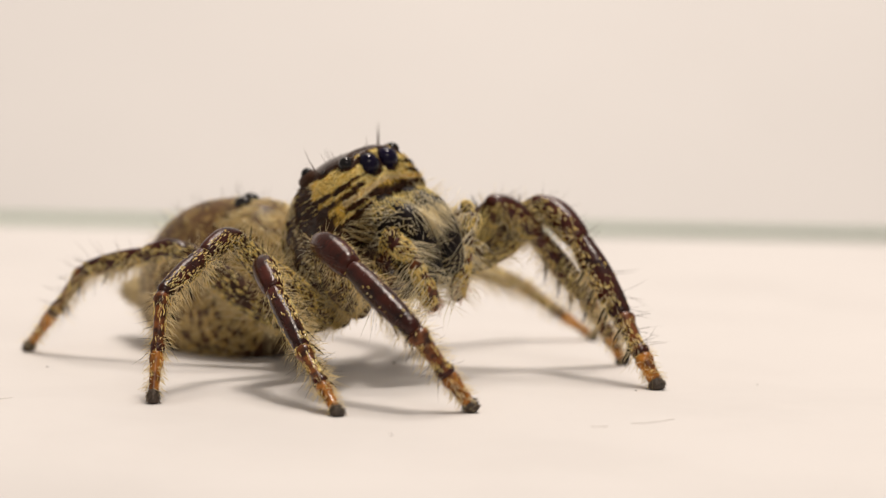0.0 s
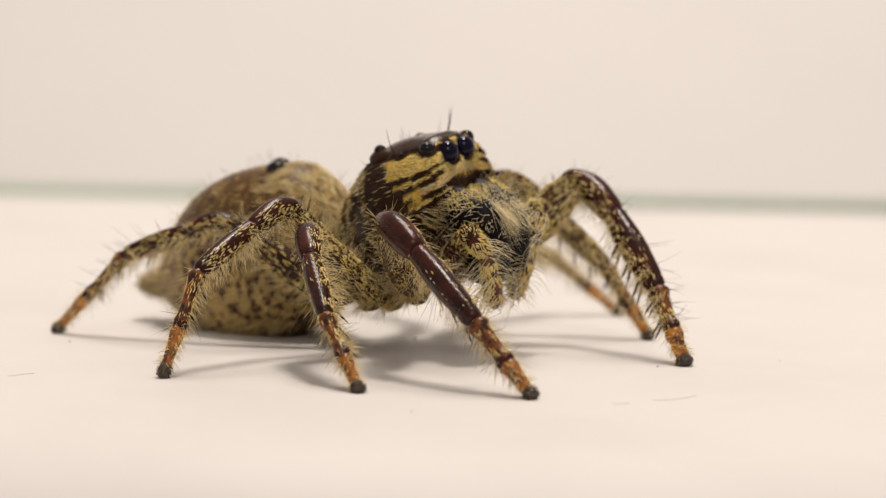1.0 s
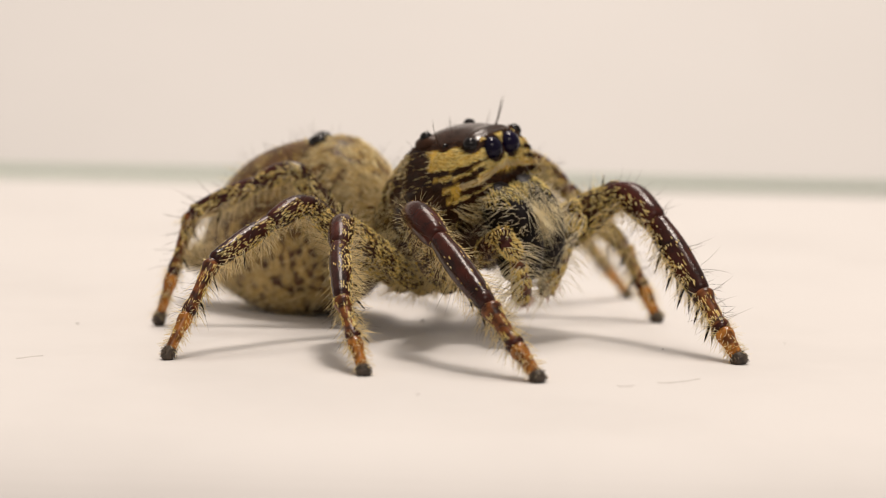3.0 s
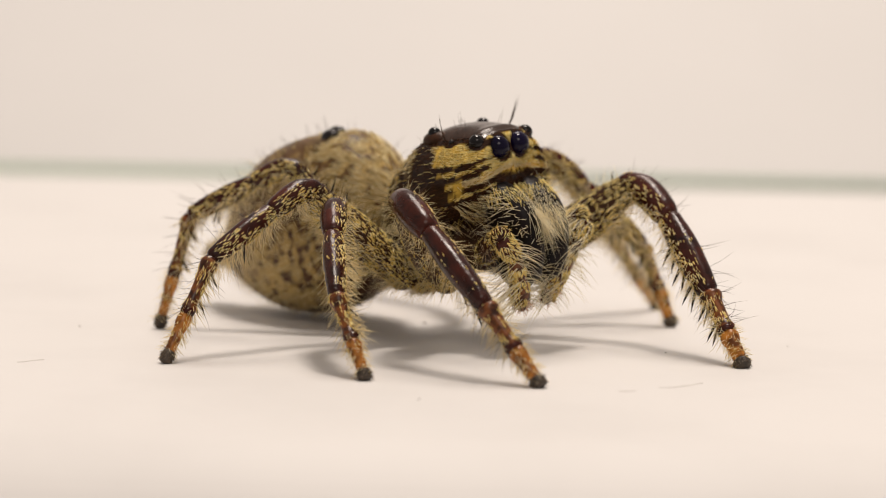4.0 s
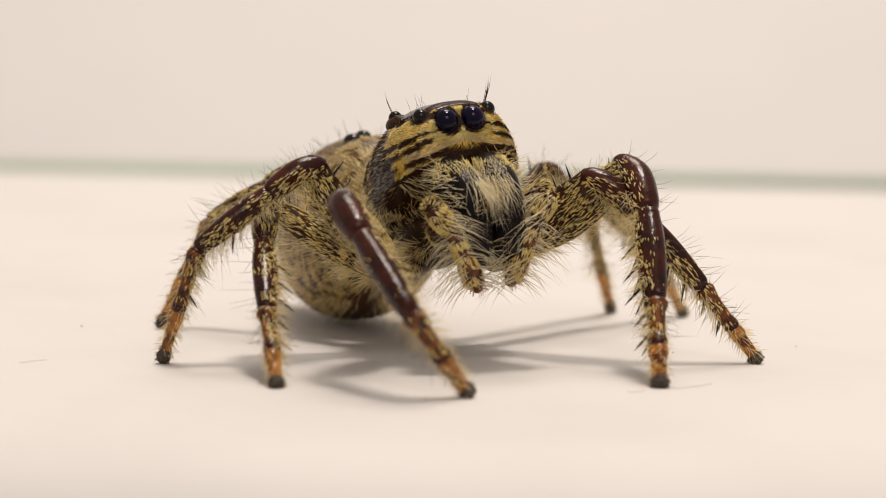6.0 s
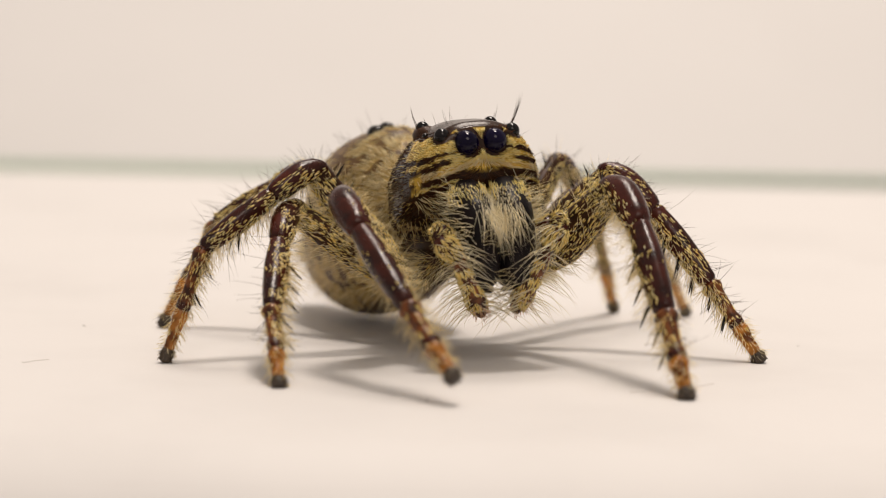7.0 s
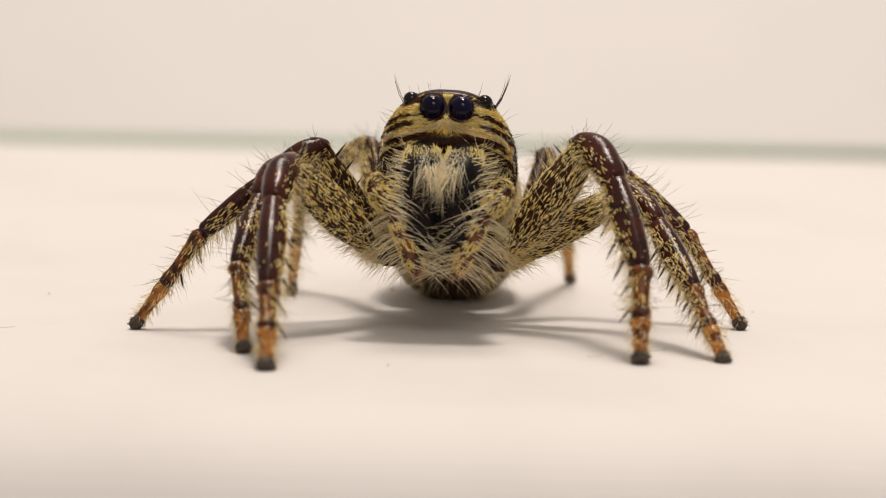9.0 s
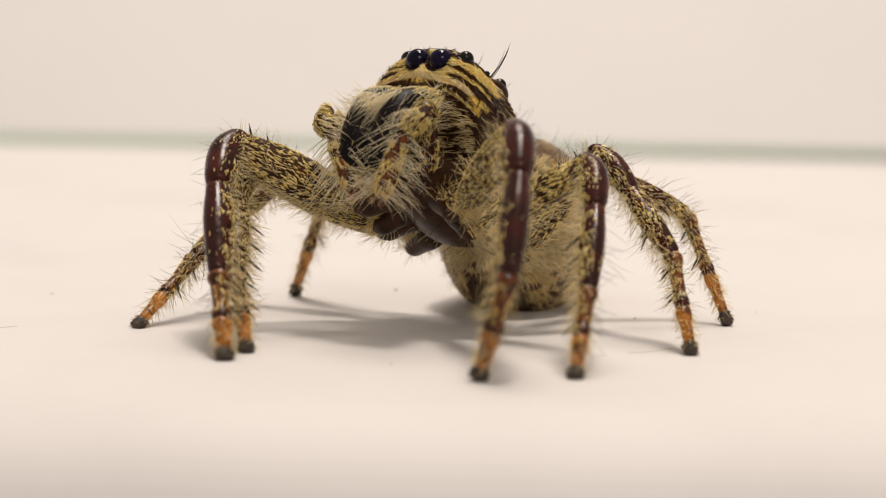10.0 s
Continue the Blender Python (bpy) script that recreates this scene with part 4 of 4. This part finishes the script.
FOOT_R4 = [(0, -13.35, -11.52, 0), (0.1, -13.43, -11.94, 0.3), (0.2, -13.51, -12.36, 0), (0.5, -13.64, -12.45, 0), (0.6, -13.64, -12.45, 0), (0.75, -13.25, -12.82, 0.38), (0.9, -12.86, -13.19, 0), (1, -12.86, -13.19, 0), (2, -12.9, -13.2, 0), (2.1, -12.9, -13.2, 0), (2.25, -12.43, -13.09, 0.33), (2.4, -11.97, -12.98, 0), (2.5, -11.97, -12.98, 0), (2.7, -9.55, -16.42, 0.27), (2.95, -9.58, -15.19, 0), (3.8, -9.58, -15.19, 0), (5.2, -9.67, -15.17, 0), (7, -9.68, -15.15, 0), (7.15, -9.68, -14.8, 0.25), (7.3, -9.68, -14.45, 0), (7.4, -7.17, -14.46, 0.9), (7.5, -4.67, -14.47, 0), (10, -4.63, -14.48, 0)]
BEND_R4 = [(0, -8, 144), (0.2, -9, 145), (0.5, -16, 150), (1, -6, 155), (1.5, -4, 155), (2, -12, 159), (2.5, -7, 148), (2.7, 9, 131), (3.8, 3, 133), (4, 7, 132), (4.5, 11, 127), (4.8, 2, 135), (5, 1, 144), (5.2, 16, 141), (5.5, 22, 138), (5.7, 21, 139), (6.8, 19, 140), (7, 19, 145), (7.3, -3, 149), (7.5, -26, 153), (7.7, 0, 118), (8, 20, 102), (8.5, 22, 100), (9, 22, 100), (9.2, 5, 120), (9.4, -10, 146), (9.5, -7, 150), (9.7, -5, 155), (10, -1, 156)]
FOOT_L1 = [(0, 6.40, -17.6, 0), (0.5, 6.50, -17.61, 0), (2, 6.62, -17.61, 0), (2.5, 6.82, -17.2, 0.21), (2.7, 7.6, -18.91, 0.96), (2.95, 7.69, -20.51, 0), (3.8, 7.69, -20.51, 0), (5, 7.78, -20.54, 0), (5.2, 7.81, -20.54, 0), (5.35, 6.32, -22.37, 0.9), (5.5, 4.83, -24.21, 0), (6.8, 4.81, -24.2, 0), (6.9, 5.07, -25.13, 0.67), (7, 5.34, -26.05, 0), (9, 5.25, -26.1, 0), (9.2, 2.72, -30.33, 1.42), (9.4, 0.95, -29.12, 0), (10, 0.9, -29.13, 0)]
BEND_L1 = [(0, 32, 180), (0.2, 41, 180), (0.5, 51, 179), (1, 31, 168), (1.5, 33, 166), (2, 38, 166), (2.5, 33, 177), (2.7, 17, 177), (3.8, 26, 179), (4, 27, 178), (4.5, 31, 176), (4.8, 24, 169), (5, 20, 169), (5.2, 27, 165), (5.5, 35, 175), (5.7, 34, 175), (6.8, 34, 176), (7, 14, 175), (7.3, 26, 169), (7.5, 26, 160), (7.7, 25, 158), (8, 25, 156), (8.5, 26, 161), (9, 22, 157), (9.2, 22, 166), (9.4, 25, 166), (9.5, 22, 154), (9.7, 21, 139), (10, 18, 137)]
FOOT_L2 = [(0, 5.88, -11.75, 0), (1, 5.99, -11.77, 0), (2.7, 6.07, -11.79, 0), (3.1, 6.07, -11.79, 0), (3.25, 6.22, -12.01, 0.19), (3.4, 6.37, -12.23, 0), (3.8, 6.37, -12.23, 0), (4.5, 6.38, -12.23, 0), (4.65, 6.81, -12.59, 0.39), (4.8, 7.24, -12.94, 0), (5, 8.43, -18.19, 0.4), (5.2, 7.99, -19.48, 0), (7, 8.02, -19.49, 0), (7.15, 8.28, -18.79, 0.52), (7.3, 8.55, -18.1, 0), (7.5, 7.19, -27.55, 0.83), (7.7, 7.65, -25.27, 0), (8, 7.53, -25.61, 0), (9.4, 7.5, -25.62, 0), (9.5, 7.07, -26.6, 0.64), (9.7, 3.32, -28.61, 0), (10, 3.32, -28.61, 0)]
BEND_L2 = [(0, -23, 170), (0.2, 34, 169), (0.5, 31, 175), (1, 28, 199), (1.5, 26, 201), (2, 26, 199), (2.5, 28, 196), (2.7, 32, 156), (3.8, 23, 150), (4, 21, 149), (4.5, 21, 150), (4.8, 18, 153), (5, -9, 153), (5.2, -10, 159), (5.5, -21, 174), (5.7, -20, 173), (6.8, -15, 174), (7, 15, 174), (7.3, -7, 160), (7.5, -5, 168), (7.7, 25, 174), (8, 38, 176), (8.5, 35, 177), (9, 36, 176), (9.2, 11, 169), (9.4, 39, 170), (9.5, 35, 173), (9.7, 36, 174), (10, 37, 174)]
FOOT_L3 = [(0, 5.43, -5.24, 0), (1.5, 5.54, -5.23, 0), (2.7, 5.57, -5.22, 0), (3.1, 5.57, -5.22, 0), (3.25, 5.91, -6.5, 0.9), (3.4, 6.25, -7.79, 0), (3.8, 6.25, -7.79, 0), (4.5, 6.26, -7.79, 0), (4.65, 6.45, -8.73, 0.67), (4.8, 6.64, -9.66, 0), (5.7, 6.73, -9.67, 0), (7, 6.75, -9.67, 0), (7.3, 9.59, -14.55, 0.71), (7.5, 8.87, -19.59, 0), (7.7, 8.88, -19.59, 0), (8, 8.73, -19.71, 0), (9.5, 8.77, -19.69, 0), (9.6, 7.71, -22.1, 0.9), (9.7, 6.66, -24.51, 0), (10, 6.66, -24.51, 0)]
BEND_L3 = [(0, 53, 138), (0.2, 53, 141), (0.5, 48, 149), (1, 50, 122), (1.5, 50, 120), (2, 52, 124), (2.5, 46, 146), (2.7, 34, 155), (3.8, 7, 180), (4, 7, 179), (4.5, 9, 180), (4.8, 21, 169), (5, 23, 163), (5.2, 22, 158), (5.5, 10, 158), (5.7, 5, 157), (6.8, 3, 156), (7, 5, 155), (7.3, 3, 160), (7.5, 15, 168), (7.7, 18, 159), (8, 27, 162), (8.5, 28, 168), (9, 23, 162), (9.2, 30, 154), (9.4, 21, 143), (9.5, 28, 141), (9.7, 41, 158), (10, 46, 200)]
FOOT_L4 = [(0, -4.96, -5.08, 0), (5, -4.95, -5.08, 0), (5.1, -0.29, -7.12, 0.9), (5.2, 4.36, -9.16, 0), (7, 4.41, -9.2, 0), (7.3, 4.49, -9.47, 0), (7.4, 4.41, -9.75, 0.2), (7.5, 4.33, -10.03, 0), (9.5, 4.3, -10.03, 0), (9.6, 6.31, -14.49, 0.9), (9.7, 8.33, -18.95, 0), (10, 8.32, -18.95, 0)]
BEND_L4 = [(0, -32, 152), (0.2, -32, 153), (0.5, -32, 155), (1, -32, 155), (1.5, -32, 154), (2, -32, 154), (2.5, -32, 155), (2.7, -32, 157), (3.8, -32, 154), (4, -32, 154), (5, -32, 154), (5.2, -1, 153), (5.5, -4, 153), (5.7, -3, 153), (6.8, -6, 154), (7, -3, 160), (7.3, 3, 154), (7.5, 1, 157), (7.7, -6, 156), (8, -8, 153), (8.5, -5, 152), (9, -1, 153), (9.2, 14, 151), (9.4, 10, 149), (9.5, 12, 141), (9.7, 33, 128), (10, 32, 128)]


def glide(rows, t):
    """The columns of rows at t, on a smooth curve without overshoot."""
    a = np.array(rows, float)
    x, y = a[:, 0], a[:, 1:]
    t = min(max(t, x[0]), x[-1])
    h = np.diff(x)[:, None]
    d = np.diff(y, axis=0) / h
    m = np.zeros_like(y)
    same = d[:-1] * d[1:] > 0
    with np.errstate(divide="ignore", invalid="ignore"):
        m[1:-1] = np.where(same, 2 * d[:-1] * d[1:] / (d[:-1] + d[1:]), 0)
    i = min(max(int(np.searchsorted(x, t)) - 1, 0), len(x) - 2)
    u = (t - x[i]) / (x[i + 1] - x[i])
    return ((2 * u**3 - 3 * u**2 + 1) * y[i] + (u**3 - 2 * u**2 + u) * h[i] * m[i]
            + (3 * u**2 - 2 * u**3) * y[i + 1] + (u**3 - u**2) * h[i] * m[i + 1])


def unit(v):
    return v / max(np.linalg.norm(v), 1e-9)


def joints(hip, foot, lengths, swing, bend):
    """Knee, ankle and the plane's normal of a leg between its hip and its foot."""
    l1, l2, l3 = lengths
    d = foot - hip
    ds = np.linalg.norm(d)
    e = math.sqrt(l2 * l2 + l3 * l3 - 2 * l2 * l3 * math.cos(bend))
    e = min(max(e, ds - l1 + 0.02), l2 + l3 - 0.01)
    dh = d / ds
    ca = min(max((l1 * l1 + ds * ds - e * e) / (2 * l1 * ds), -0.999), 0.999)
    u = unit(np.array([0, 0, 1.0]) - dh * dh[2])
    u = math.cos(swing) * u + math.sin(swing) * np.cross(dh, u)
    n = np.cross(dh, u)
    knee = hip + l1 * (ca * dh + math.sqrt(1 - ca * ca) * u)
    kf = unit(foot - knee)
    cg = min(max((l2 * l2 + e * e - l3 * l3) / (2 * l2 * e), -1), 1)
    ankle = knee + l2 * (cg * kf + math.sqrt(1 - cg * cg) * np.cross(n, kf))
    return knee, ankle, n


def piece_pose(a, b, n):
    x = Vector(unit(b - a))
    z = Vector(np.cross(n, x)).normalized()
    y = z.cross(x)
    m = Matrix((x, y, z)).transposed().to_4x4()
    m.translation = Vector(a * U)
    return m


def body_pose(t):
    x, y, z, rz, rx, ry = glide(BODY_ROWS, t)
    return Matrix.Translation((x * U, y * U, z * U)) @ Matrix.Rotation(radians(rz), 4, "Z") @ Matrix.Rotation(radians(rx), 4, "X") @ Matrix.Rotation(radians(ry), 4, "Y")


FOOT = {"R1": FOOT_R1, "R2": FOOT_R2, "R3": FOOT_R3, "R4": FOOT_R4, "L1": FOOT_L1, "L2": FOOT_L2, "L3": FOOT_L3, "L4": FOOT_L4}
BEND = {"R1": BEND_R1, "R2": BEND_R2, "R3": BEND_R3, "R4": BEND_R4, "L1": BEND_L1, "L2": BEND_L2, "L3": BEND_L3, "L4": BEND_L4}


def abdomen_pose(t, body):
    """The abdomen hangs from the waist and keeps a pitch and a heading of its own."""
    pitch, swing, lift = glide(ABDOMEN_ROWS, t)
    heading = body.to_3x3() @ Vector((0, 1, 0))
    turn = math.atan2(-heading.x, heading.y) + radians(swing)
    waist = body @ Vector((0, -2.0 * U, 0.33 * U))
    m = Matrix.Translation(waist + Vector((0, 0, lift * U))) @ Matrix.Rotation(turn, 4, "Z") @ Matrix.Rotation(radians(pitch), 4, "X")
    return body.inverted() @ m


PALP_SWAY = {1: [(0, 0), (8.9, 0), (9.2, 5), (9.7, 11), (10, 11)], -1: [(0, 0), (8.9, 0), (9.2, -3), (9.7, 3), (10, 4)]}


def motions():
    times = [i / 10 for i in range(101)]
    bodies = [body_pose(t) for t in times]
    walk(spider, list(zip(times, bodies)))
    walk(abdomen, [(t, abdomen_pose(t, m)) for t, m in zip(times, bodies)])
    for sx, palp in PALP.items():
        x, y, z = PALP_BASE
        walk(palp, [(t, pose(x * sx * U, y * U, z * U, 0, glide(PALP_SWAY[sx], t)[0], 0)) for t in times])
    for name, pieces in LEG.items():
        k, sx = int(name[1]), 1 if name[0] == "R" else -1
        hip_local = Vector(HIPS[k])
        hip_local.x *= sx
        rows = ([], [], [])
        for t, m in zip(times, bodies):
            inv = m.inverted()
            hip = np.array(m @ (hip_local * U)) / U
            foot = glide(FOOT[name], t)
            swing, bend = glide(BEND[name], t)
            knee, ankle, n = joints(hip, foot, LENGTHS[k], radians(swing) * sx, radians(bend))
            for out, (a, b) in zip(rows, ((hip, knee), (knee, ankle), (ankle, foot))):
                out.append((t, inv @ piece_pose(a, b, n)))
        for piece, r in zip(pieces, rows):
            walk(piece, r)


motions()
